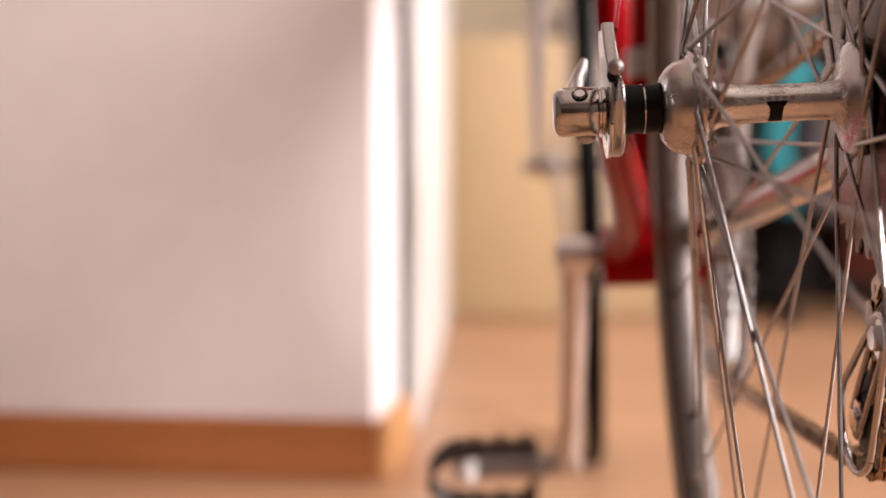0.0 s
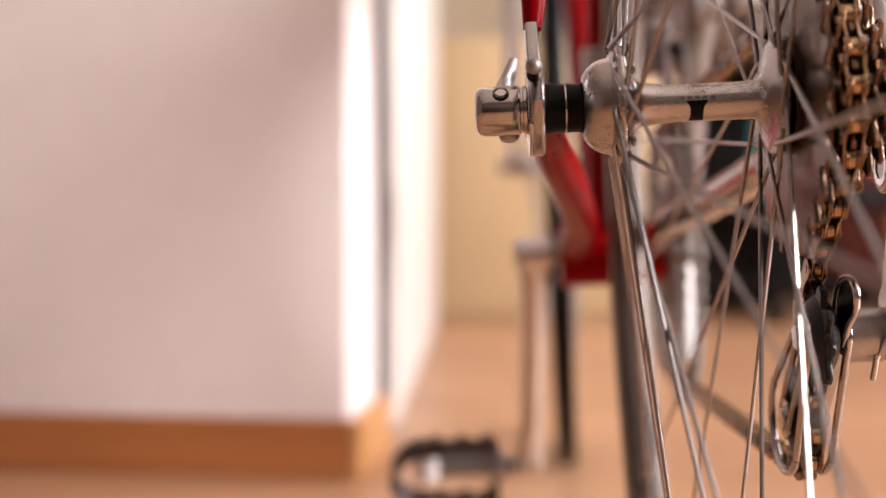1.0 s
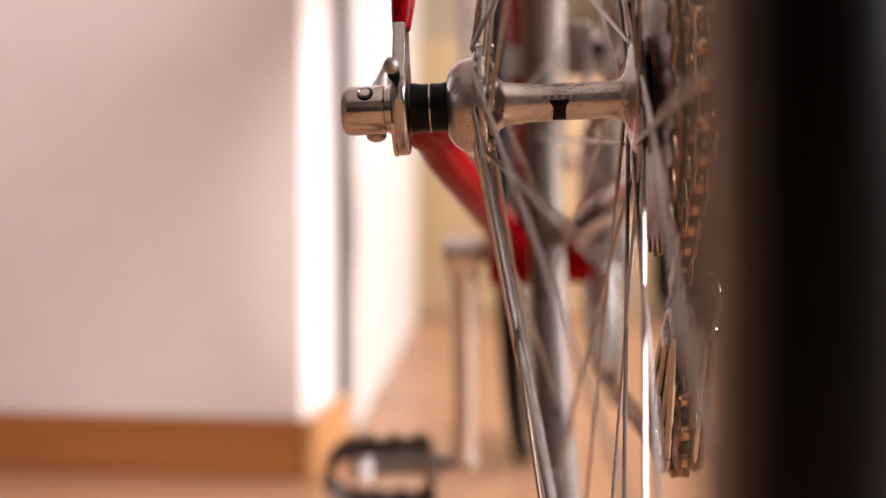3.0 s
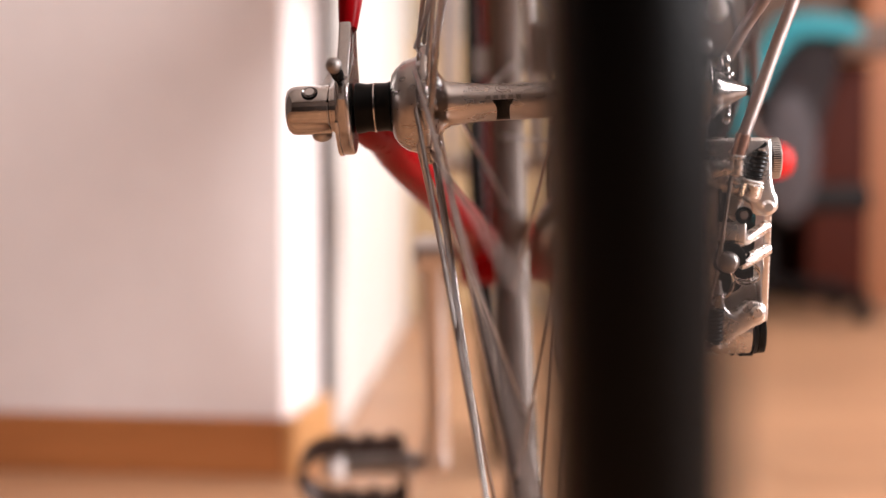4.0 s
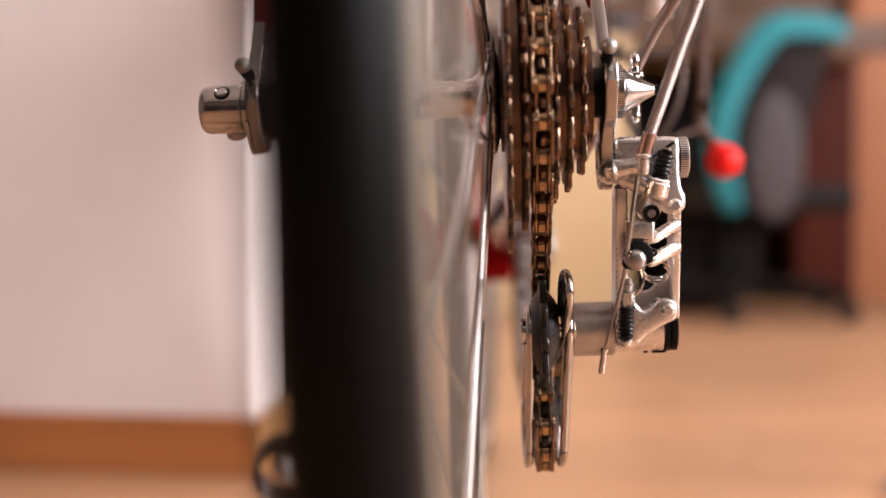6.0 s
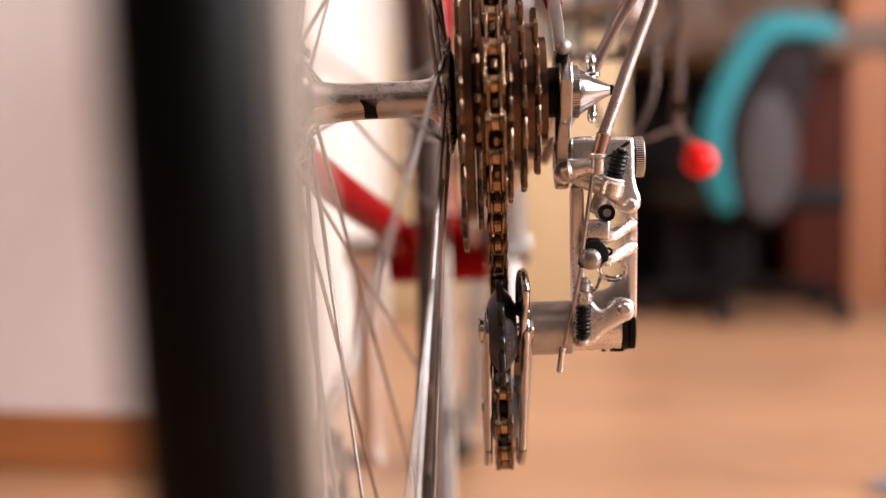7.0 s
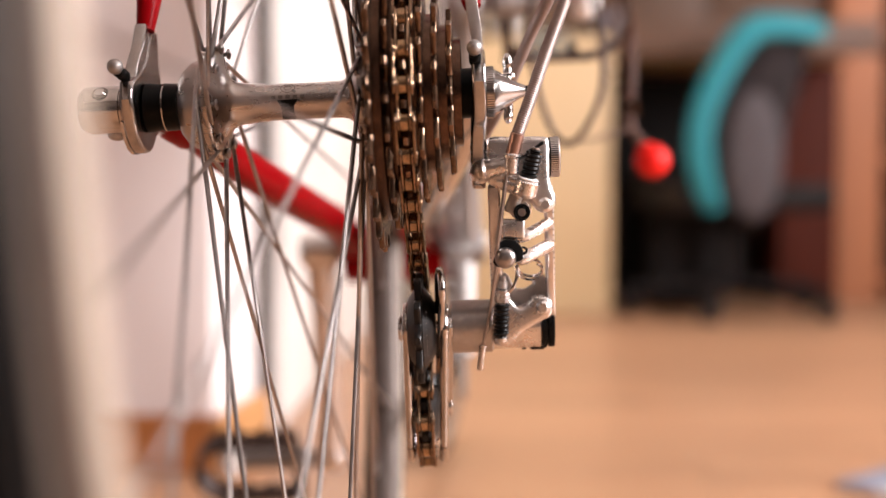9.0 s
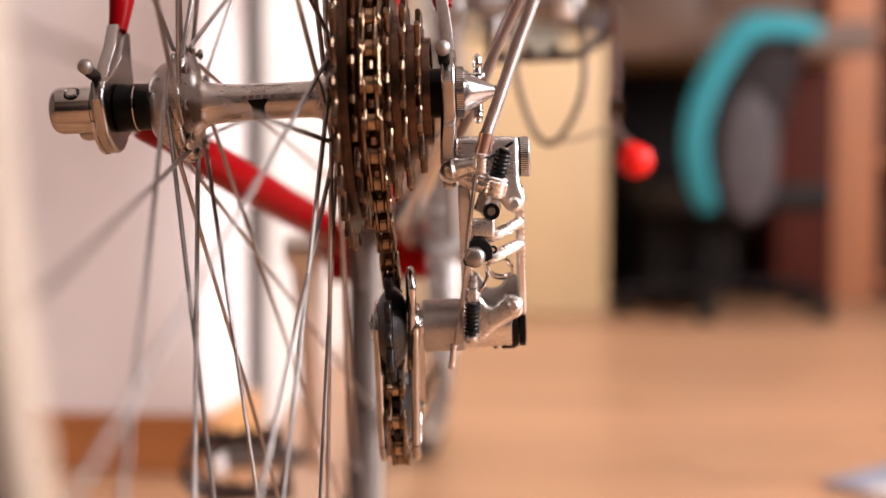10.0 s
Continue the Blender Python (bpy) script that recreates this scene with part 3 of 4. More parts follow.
bm = rod(pin - out * 0.0005, pin + out * 0.0009, 0.0027, bevel=0.0009)
part("pin", bm, CHROME, qr, "chrome pin")
part("stop", ball((-0.0755, 0.004, AZ - 0.0092), 0.0032, None, (1.2, 1, 0.8)), DULL, qr)
part("lever", tube([(-0.0765, 0.004, AZ + 0.001), (-0.0768, 0.020, AZ + 0.004), (-0.0770, 0.036, AZ + 0.0085), (-0.0756, 0.042, AZ + 0.0130), (-0.0732, 0.045, AZ + 0.0185), (-0.0716, 0.047, AZ + 0.0235)], [0.0032, 0.0034, 0.0034, 0.0029, 0.0026, 0.0015], 14, smooth_steps=5, flat=1.6), DULL, qr, "polished lever blade")
bm = lathe([(0.0672, 0.0088), (0.0676, 0.0094), (0.0704, 0.0094), (0.0706, 0.0088), (0.0714, 0.0084), (0.0740, 0.0066), (0.0772, 0.0046), (0.0800, 0.0030), (0.0822, 0.0020), (0.0824, 0.0016)], 60, (0, 0, AZ))
cone = part("adjusting_nut", bm, CONE, qr, "polished conical adjusting nut")
kn = None
for k in range(64):
    w = 2 * math.pi * k / 64
    m = Matrix.Translation((0.0690, 0.0095 * math.cos(w), AZ + 0.0095 * math.sin(w))) @ Matrix.Rotation(w, 4, "X")
    if kn is None:
        kn = part("knurl", box((0, 0, 0), (0.0026, 0.00075, 0.00045)), CHROME, qr, "", False, m)
    else:
        again("knurl", kn, qr, m)
bm = rod((0.0756, 0.003, AZ - 0.0080), (0.0758, 0.003, AZ + 0.0090), 0.0017, None, 20)
ball((0.0758, 0.003, AZ + 0.0112), 0.0019, bm, (1, 1, 1.9))
rod((0.0764, 0.002, AZ + 0.0050), (0.0764, 0.002, AZ + 0.0072), 0.0026, bm, 20, 0.0006)
ball((0.0754, 0.003, AZ - 0.0092), 0.0018, bm, (1, 1, 1.6))
part("nut_wing", bm, CHROME, qr, "small chrome wing on the nut")
part("axle_end", rod((0.0822, 0, AZ), (0.0836, 0, AZ), 0.0020), BLACK, qr)

# dropouts, stays, tubes
frame_ob = part("frame", tube([(0, 0.4095, 0.272), (0, 0.2320, 0.850)], 0.0143, 28), RED, bicycle, "red lacquered steel frame")


def dropout(side):
    """The chromed fork end: a lug round the axle, a neck to the seat stay and an arm to the chain stay."""
    out = arc(0.0, AZ, 0.0172, 205, 320, 14) + [(0.020, AZ - 0.008), (0.034, AZ - 0.0085), (0.050, AZ - 0.010), (0.052, AZ - 0.002), (0.036, AZ + 0.003), (0.026, AZ + 0.009)]
    out += [(0.023, AZ + 0.020), (0.0230, AZ + 0.032), (0.0140, AZ + 0.032), (0.0060, AZ + 0.020), (-0.006, AZ + 0.0125), (-0.017, AZ + 0.009), (-0.0195, AZ + 0.002)]
    if side > 0:
        # below the axle the plate narrows and bends inwards to the derailleur's eye
        out = [p for p in out if p[1] > AZ - 0.0135 or p[0] > 0.018] + [(-0.0150, AZ - 0.008), (-0.0100, AZ - 0.014), (-0.0065, AZ - 0.021)] + arc(0.004, 0.3085, 0.0105, 180, 360, 14) + [(0.0145, AZ - 0.020), (0.0160, AZ - 0.012)]
        out = [(y, min(z, AZ + 0.0165)) for y, z in out]
        mid = (0.006, AZ - 0.006)
        out = sorted(set(out), key=lambda p: math.atan2(p[1] - mid[1], p[0] - mid[0]))
    bm = slab(out, *((-0.0680, -0.0626) if side < 0 else (0.0622, 0.0674)), 0.0019 if side < 0 else 0.0014, (), None, 4)
    if side > 0:
        for v in bm.verts:
            s = min(1.0, max(0.0, (AZ - 0.007 - v.co.z) / 0.015))
            v.co.x -= 0.0014 * s * s * (3 - 2 * s)
    ob = part("dropout", bm, SATIN, frame_ob, "chromed forged dropout", m=ASKEW if side < 0 else None)
    return ob


drop_left, drop_right = dropout(-1), dropout(1)
part("dropout_rim", slab(arc(0, AZ, 0.0176, 200, 335, 16) + arc(0, AZ, 0.0112, 335, 200, 16), -0.0686, -0.0672, 0.0004), CHROME, frame_ob, m=ASKEW)


# the left stay ends in a chromed wedge that splits into two prongs over the dropout
prongs = [(0.0085, AZ + 0.0318), (0.0190, AZ + 0.0318), (0.0205, AZ + 0.0240), (0.0228, AZ + 0.0140), (0.0250, AZ + 0.0070), (0.0195, AZ + 0.0050), (0.0175, AZ + 0.0130), (0.0148, AZ + 0.0215), (0.0118, AZ + 0.0215), (0.0060, AZ + 0.0130), (0.0000, AZ + 0.0075), (-0.0110, AZ + 0.0080), (-0.0065, AZ + 0.0150), (0.0020, AZ + 0.0225)]
bm = slab(prongs, -0.0682, -0.0634, 0.0012, (), None, 4)
part("stay_socket", bm, SATIN, frame_ob, "chrome forked end of the seat stay")
part("seat_stay", tube([(-0.0652, 0.0132, AZ + 0.0296), (-0.0642, 0.0168, AZ + 0.042), (-0.046, 0.105, 0.56), (-0.020, 0.2250, 0.835)], [0.0035, 0.0048, 0.0073, 0.0060], 18), RED, frame_ob)
part("seat_stay", tube([(0.0633, 0.0148, AZ + 0.0340), (0.0612, 0.0180, AZ + 0.044), (0.042, 0.105, 0.56), (0.018, 0.2250, 0.835)], [0.0034, 0.0048, 0.0070, 0.0060], 18), RED, frame_ob)
for side in (-1, 1):
    part("chain_stay", tube([(side * 0.0618, 0.038, 0.3300), (side * 0.0578, 0.070, 0.3255), (side * 0.0530, 0.100, 0.3180), (side * 0.0446, 0.150, 0.3070), (side * 0.0380, 0.200, 0.2976), (side * 0.0320, 0.250, 0.2890), (side * 0.0270, 0.300, 0.2812), (side * 0.0255, 0.385, 0.2650)], [0.0060, 0.0078, 0.0088, 0.0096, 0.0098, 0.0100, 0.0102, 0.0104], 20, None, 3), RED if side < 0 else CHROME, frame_ob, "chain stay")
    part("stay_tip", tube([(side * 0.0640, 0.026, AZ - 0.003), (side * 0.0624, 0.038, AZ - 0.006), (side * 0.0600, 0.052, AZ - 0.0085)], [0.0048, 0.0068, 0.0072], 16), RED if side < 0 else CHROME, frame_ob)
    # adjusting screw with a ball head
    xs = -0.0668 if side < 0 else 0.0636
    up = -0.0013 if side < 0 else 0.0004
    bm = rod((xs, -0.012, AZ + 0.009), (xs, -0.0235, AZ + 0.0125 + up), 0.0013, seg=12)
    part("adjuster", ball((xs, -0.0250, AZ + 0.0132 + up), 0.0029, bm), CRANKALLOY, frame_ob, "ball-headed adjusting screw")
    part("adjuster_spring", coil((xs, -0.013, AZ + 0.0095), (xs, -0.0225, AZ + 0.0122 + up), 0.0018, 0.0005, 6), BLACK, frame_ob)
part("bottom_bracket_shell", lathe([(-0.035, 0.0185), (-0.034, 0.0215), (0.034, 0.0215), (0.035, 0.0185)], 40, (0, 0.41, 0.2585)), RED, frame_ob)
part("down_tube", tube([(0, 0.42, 0.272), (0, 0.875, 0.735)], 0.0145, 24), RED, frame_ob)
part("top_tube", tube([(0, 0.245, 0.825), (0, 0.845, 0.840)], 0.0130, 24), RED, frame_ob)
part("head_tube", tube([(0, 0.884, 0.705), (0, 0.840, 0.855)], 0.0165, 24), RED, frame_ob)
part("hanger_eye", lathe([(0.0606, 0.0052), (0.0606, 0.0076), (0.0660, 0.0076), (0.0660, 0.0052)], 36, (0, 0.004, 0.3085), closed=True), CHROME, frame_ob)

# fork and front wheel
fork = part("fork", tube([(0, 0.884, 0.700), (0, 0.892, 0.672)], 0.022, 20), DULL, bicycle, "silver fork with slim blades")
for side in (-1, 1):
    part("fork_blade", tube([(side * 0.030, 0.895, 0.675), (side * 0.042, 0.925, 0.56), (side * 0.050, 0.955, 0.44), (side * 0.052, 0.985, 0.36), (side * 0.052, 1.0, 0.338)], [0.0135, 0.0125, 0.0095, 0.0065, 0.006], 16, smooth_steps=4), DULL, fork)
    part("fork_end", slab(arc(1.0, AZ, 0.013, 0, 330, 18), side * 0.052 - 0.003, side * 0.052 + 0.003, 0.001), CHROME, fork)
    part("axle_nut", rod((side * 0.056, 1.0, AZ), (side * 0.072, 1.0, AZ), 0.009, bevel=0.002), CHROME, fork)
front_wheel = part("front_wheel", rim_mesh(1.0, R_RIM, 0.0195), RIMALLOY, bicycle, "silver alloy front rim")
brake_tracks(front_wheel, 1.0, R_RIM, 0.0195)
wheel_tyre(front_wheel, 1.0, R_WHEEL, 0.0108, "tyre")
part("hub", lathe([(-0.048, 0.006), (-0.046, 0.012), (-0.036, 0.014), (-0.034, 0.020), (-0.031, 0.020), (-0.024, 0.009), (0.024, 0.009), (0.031, 0.020), (0.034, 0.020), (0.036, 0.014), (0.046, 0.012), (0.048, 0.006)], 40, (0, 1.0, AZ)), HUBALLOY, front_wheel)
spokes(front_wheel, 1.0, -0.0325, 0.0185, 0.3030, ((0, 0.0026, -0.0015),) * 2, -1)
spokes(front_wheel, 1.0, 0.0325, 0.0185, 0.3030, ((10, 0.0026, 0.0015),) * 2, 1)

# the front wheel is steered a little to the left
STEER = Matrix.Translation((0.0030, 1.0, 0)) @ Matrix.Rotation(radians(-3.9), 4, "Z") @ Matrix.Translation((0, -1.0, 0))
fork.matrix_basis = STEER
front_wheel.matrix_basis = STEER

# cranks, chainrings, pedals
BBY, BBZ = 0.41, 0.260
CDIR = Vector((0, 0.36, -0.933))
crankset = part("crankset", lathe([(-0.060, 0.0075), (0.050, 0.0075)], 20, (0, BBY, BBZ)), DULL, bicycle, "alloy crankset")
for side in (-1, 1):
    d = CDIR if side < 0 else -CDIR
    c = Vector((0, BBY, BBZ))
    bm = tube([c + Vector((side * 0.052, 0, 0)), c + Vector((side * 0.053, 0, 0)) + d * 0.05, c + Vector((side * 0.0560, 0, 0)) + d * 0.14, c + Vector((side * 0.059, 0, 0)) + d * 0.172], [0.0115, 0.0094, 0.0086, 0.0115], 16)
    rod(c + Vector((side * 0.040, 0, 0)), c + Vector((side * 0.064, 0, 0)), 0.0128, bm, 28, 0.002)
    rod(c + Vector((side * 0.050, 0, 0)) + d * 0.170, c + Vector((side * 0.067, 0, 0)) + d * 0.170, 0.0125, bm, 24, 0.002)
    # one pair of arms: the left is paler to carry its highlight
    part("crank_arm", bm, PALE if side < 0 else CRANKALLOY, crankset, "polished alloy crank arm")
    part("crank_bolt", rod(c + Vector((side * 0.0635, 0, 0)), c + Vector((side * 0.0655, 0, 0)), 0.010, bevel=0.0008), DULL, crankset)
for teeth, x in ((52, 0.0470), (42, 0.0395)):
    rp = 0.0127 / (2 * math.sin(math.pi / teeth))
    part("chainring", gear(teeth, 0.0127, x - 0.0012, x + 0.0012, BBY, BBZ, rp - 0.018), CRANKALLOY, crankset, "alloy chainring")
bm = bmesh.new()
for k in range(5):
    w = radians(72 * k + 110)
    tube([(0.0470, BBY, BBZ), (0.0475, BBY + 0.078 * math.cos(w), BBZ + 0.078 * math.sin(w))], [0.012, 0.0065], 12, bm, flat=0.6)
part("spider", bm, CRANKALLOY, crankset)


fd = part("front_derailleur", box((0.0300, 0.372, 0.395), (0.018, 0.022, 0.034), 0.004, seg=3), DULL, bicycle, "front derailleur clamped to the seat tube")
part("clamp", lathe([(0.378, 0.0145), (0.378, 0.0180), (0.396, 0.0180), (0.396, 0.0145)], 30, (0, 0.371, 0), closed=True, axis="z"), DULL, fd)
for xx in (0.0335, 0.0455):
    part("cage_plate", slab([(0.335, 0.372), (0.350, 0.398), (0.400, 0.408), (0.455, 0.392), (0.462, 0.378), (0.420, 0.386), (0.370, 0.372), (0.345, 0.352)], xx - 0.0008, xx + 0.0008, 0.0003), DULL, fd)
part("link", rod((0.0300, 0.375, 0.400), (0.0450, 0.365, 0.392), 0.0045, bevel=0.001), BLACK, fd)


def pedal(side, tilt):
    """A quill pedal: a barrel, two toothed cage plates, an end loop and a dust cap, hanging tilted on its axle."""
    d = CDIR if side < 0 else -CDIR
    c = Vector((0, BBY, BBZ)) + d * 0.172
    hang = Matrix.Translation(c) @ Matrix.Rotation(radians(tilt), 4, "X")
    x = lambda v: side * v

    def piece(name, bm, mat, parent, label=""):
        bmesh.ops.transform(bm, matrix=hang, verts=bm.verts)
        return part(name, bm, mat, parent, label)

    ob = piece("pedal", lathe([(x(0.066), 0.005), (x(0.074), 0.006), (x(0.077), 0.0105), (x(0.084), 0.0110), (x(0.090), 0.0090), (x(0.096), 0.0080), (x(0.120), 0.0080), (x(0.126), 0.0095), (x(0.130), 0.0095)], 32), CRANKALLOY, bicycle, "alloy quill pedal with a toothed cage")
    cap = lathe([(x(0.122), 0.0080), (x(0.125), 0.0090)], 24)
    ball((x(0.1345), 0, 0), 0.0140, cap, (0.80, 1, 1))
    # white non-metal colour stands in for the highlight on the cap
    piece("dust_cap", cap, GLINTWHITE, ob, "rounded dust cap, coloured white for its highlight")
    drop = 0.008
    for s in (-1, 1):
        y = s * 0.029 + drop
        bm = box((x(0.110), y, -0.001), (0.058, 0.0035, 0.016), 0.001)
        for k in range(3):
            box((x(0.090 + 0.0185 * k), y - 0.0035, 0.002), (0.0065, 0.009, 0.009), 0.0022, bm=bm)
        piece("cage_plate", bm, DARKSTEEL, ob, "dark toothed steel cage plate")
    bend = [(0.134, -0.0290), (0.145, -0.0270), (0.155, -0.0190), (0.162, -0.0060), (0.163, 0.0060), (0.157, 0.0190), (0.146, 0.0270), (0.134, 0.0290)]
    curve = [Vector((x(px), py + drop, 0)) for px, py in bend]
    bm, rings = bmesh.new(), []
    for i, p in enumerate(curve):
        along = (curve[min(i + 1, 7)] - curve[max(i - 1, 0)]).normalized()
        across = Vector((-along.y, along.x, 0)) * 0.0012
        rings.append([bm.verts.new(p + across * u + Vector((0, 0, 0.0100 * v))) for u, v in ((-1, -1), (1, -1), (1, 1), (-1, 1))])
    for r0, r1 in zip(rings, rings[1:]):
        for i in range(4):
            bm.faces.new((r0[i], r0[(i + 1) % 4], r1[(i + 1) % 4], r1[i]))
    bm.faces.new(rings[0])
    bm.faces.new(rings[-1])
    piece("cage_loop", bm, DARKSTEEL, ob, "dark end band of the cage")
    piece("cage_bridge", box((x(0.084), drop + 0.006, 0.0), (0.006, 0.046, 0.010), 0.002), DARKSTEEL, ob)
    return ob, c


pedal_l, pl = pedal(-1, -56)
pedal_r, prc = pedal(1, -72)
part("toe_clip", tube([(0.100, 0.335, 0.425), (0.0965, 0.310, 0.395), (0.1000, 0.300, 0.362), (0.1080, 0.296, 0.335), (0.1180, 0.294, 0.325), (0.1300, 0.296, 0.336), (0.1400, 0.300, 0.360), (0.1410, 0.310, 0.392), (0.138, 0.335, 0.425)], 0.0019, 10, None, 6, 0.5), DARKSTEEL, pedal_r, "dark steel toe clip loop")
part("toe_strap", tube([(0.160, 0.36, 0.425), (0.1690, 0.392, 0.405), (0.1685, 0.390, 0.372), (0.1660, 0.388, 0.345), (0.1720, 0.386, 0.330), (0.181, 0.384, 0.320)], 0.0036, 8, None, 5, 0.3), LEATHER, pedal_r, "brown leather toe strap")
part("strap_tail", tube([(0.168, 0.380, 0.338), (0.150, 0.345, 0.333), (0.135, 0.315, 0.328), (0.112, 0.298, 0.327)], 0.0024, 8, None, 5, 0.35), LEATHER, pedal_r)
bm = ball((0.1806, 0.384, 0.3150), 0.0122, None, (1, 0.8, 0.96))
ball((0.1772, 0.384, 0.3215), 0.0072, bm, (1, 0.9, 0.9))
part("strap_button", bm, REDPLASTIC, pedal_r, "red plastic strap button")
part("buckle", box((0.1685, 0.390, 0.352), (0.010, 0.006, 0.010), 0.001), FREEBODY, pedal_r)

# ---- chain ----
RING_T, RING_X = 42, 0.0395


def directed_path(circles):
    """A closed belt round directed circles (y, z, r, turn) as arcs and straight runs; gives points by length."""
    runs = []
    n = len(circles)
    for i in range(n):
        (y1, z1, r1, s1), (y2, z2, r2, s2) = circles[i], circles[(i + 1) % n]
        d = Vector((y2 - y1, z2 - z1))
        th = math.atan2(d.y, d.x) - math.asin((s2 * r2 - s1 * r1) / d.length)
        v = Vector((math.cos(th), math.sin(th)))
        perp = Vector((-v.y, v.x))
        runs.append((Vector((y1, z1)) - s1 * r1 * perp, Vector((y2, z2)) - s2 * r2 * perp))
    pts = []
    for i in range(n):
        p, q = runs[i]
        steps = max(2, int((q - p).length / 0.0004))
        pts += [p + (q - p) * k / steps for k in range(steps)]
        y, z, r, s = circles[(i + 1) % n]
        a0 = math.atan2(q.y - z, q.x - y)
        nxt = runs[(i + 1) % n][0]
        a1 = math.atan2(nxt.y - z, nxt.x - y)
        while s * (a1 - a0) < 0:
            a1 += s * 2 * math.pi
        steps = max(2, int(abs(a1 - a0) * r / 0.0004))
        pts += [Vector((y + r * math.cos(a0 + (a1 - a0) * k / steps), z + r * math.sin(a0 + (a1 - a0) * k / steps))) for k in range(steps)]
    return pts


PITCH = 0.0127
pitch_r = lambda n: PITCH / (2 * math.sin(math.pi / n))
UP, LOW = (0.0120, 0.2445), (0.0395, 0.2088)
belt = directed_path([(0, AZ, pitch_r(21), 1), (*UP, pitch_r(10), -1), (*LOW, pitch_r(10), 1), (BBY, BBZ, pitch_r(RING_T), 1)])
lengths = [0.0]
for a, b in zip(belt, belt[1:] + belt[:1]):
    lengths.append(lengths[-1] + (b - a).length)
count = 2 * round(lengths[-1] / PITCH / 2)
pins = []
k = 0
for i in range(count):
    want = lengths[-1] * i / count
    while lengths[k + 1] < want:
        k += 1
    pins.append(belt[k % len(belt)])
chain_x = lambda y: 0.0385 + (RING_X - 0.0385) * max(0.0, y) / BBY


def plate(x, thick, waist, bm):
    """A link plate, waisted between two pins."""
    h = PITCH / 2
    o = arc(h, 0, 0.0043, -120, 120, 8) + [(0.0, waist)] + arc(-h, 0, 0.0043, 60, 300, 8) + [(0.0, -waist)]
    return slab(o, x - thick / 2, x + thick / 2, 0.0002, bm=bm, seg=1)


bm = bmesh.new()
plate(-0.0031, 0.0010, 0.0031, bm)
plate(0.0031, 0.0010, 0.0031, bm)
for s in (-1, 1):
    rod((-0.0039, s * PITCH / 2, 0), (0.0039, s * PITCH / 2, 0), 0.0018, bm, 10, 0.0003)
chain = part("chain", bm, BRASS, bicycle, "oily bronze-coloured roller chain")
bm = bmesh.new()
plate(-0.0021, 0.0009, 0.0029, bm)
plate(0.0021, 0.0009, 0.0029, bm)
inner_proto = bm
place = []
for i in range(count):
    p, q = pins[i], pins[(i + 1) % count]
    d = (q - p).normalized()
    mid = (p + q) / 2
    x = chain_x(mid.x)
    m = Matrix(((1, 0, 0, x), (0, d.x, -d.y, mid.x), (0, d.y, d.x, mid.y), (0, 0, 0, 1)))
    place.append(m)
outer_ob = part("outer_link", bmesh.new(), BRASS, chain)
outer_ob.data = chain.data
chain.data = bpy.data.meshes.new("chain")
join_pin = rod((-0.0040, 0, 0), (0.0040, 0, 0), 0.0017, None, 10, 0.0003)
bmesh.ops.transform(join_pin, matrix=place[0] @ Matrix.Translation((0, PITCH / 2, 0)), verts=join_pin.verts)
join_pin.to_mesh(chain.data)
join_pin.free()
chain.data.materials.append(BRASS)
outer_ob.matrix_basis = place[0]
inner_ob = part("inner_link", inner_proto, BRASS, chain, m=place[1])
rb = rod((-0.0016, 0, 0), (0.0016, 0, 0), 0.0039, None, 14, 0.0004)
roller_ob = part("roller", rb, ROLLER, chain, m=place[0] @ Matrix.Translation((0, PITCH / 2, 0)))
for i in range(1, count):
    if i == 1:
        pass
    elif i % 2:
        again("inner_link", inner_ob, chain, place[i])
    else:
        again("outer_link", outer_ob, chain, place[i])
    again("roller", roller_ob, chain, place[i] @ Matrix.Translation((0, PITCH / 2, 0)))


def tooth_phase(cy, cz, teeth):
    """Turns a sprocket so that its teeth stand between the rollers."""
    r = pitch_r(teeth)
    near = min(pins, key=lambda p: abs((p - Vector((cy, cz))).length - r))
    return math.atan2(near.y - cz, near.x - cy) + math.pi / teeth


# sprockets
for k, (teeth, x) in enumerate(((28, 0.0268), (24, 0.0326), (21, 0.0385), (19, 0.0438), (17, 0.0490), (14, 0.0542))):
    ph = tooth_phase(0, AZ, 21) if teeth == 21 else 0.37 * k
    part("sprocket", gear(teeth, PITCH, x - 0.0010, x + 0.0010, 0, AZ, 0.021, phase=ph), COG, freewheel, "oily steel sprocket")
    part("spacer", lathe([(x + 0.0011, 0.0205), (x + 0.0011, pitch_r(teeth) - 0.009), (x + 0.0040, pitch_r(teeth) - 0.009), (x + 0.0040, 0.0205)], 48, (0, 0, AZ), closed=True), FREEBODY, freewheel)


# ---- rear derailleur ----
SWAP = Matrix(((0, 1, 0, 0), (1, 0, 0, 0), (0, 0, 1, 0), (0, 0, 0, 1)))


def slab_y(outline, y0, y1, bevel=0.0, bm=None, seg=2):
    """A plate facing the rear: an outline of (x, z) with depth from y0 to y1."""
    own = slab(outline, y0, y1, bevel, seg=seg)
    bmesh.ops.transform(own, matrix=SWAP, verts=own.verts)
    bmesh.ops.reverse_faces(own, faces=own.faces)
    return own if bm is None else join(bm, own)


part("stay_socket", slab_y([(0.0604, 0.3716), (0.0650, 0.3716), (0.0664, 0.3600), (0.0668, 0.3500), (0.0664, 0.3455), (0.0632, 0.3455), (0.0624, 0.3560)], 0.0070, 0.0160, 0.0006), PALE, frame_ob, "flat pale chrome end of the seat stay")


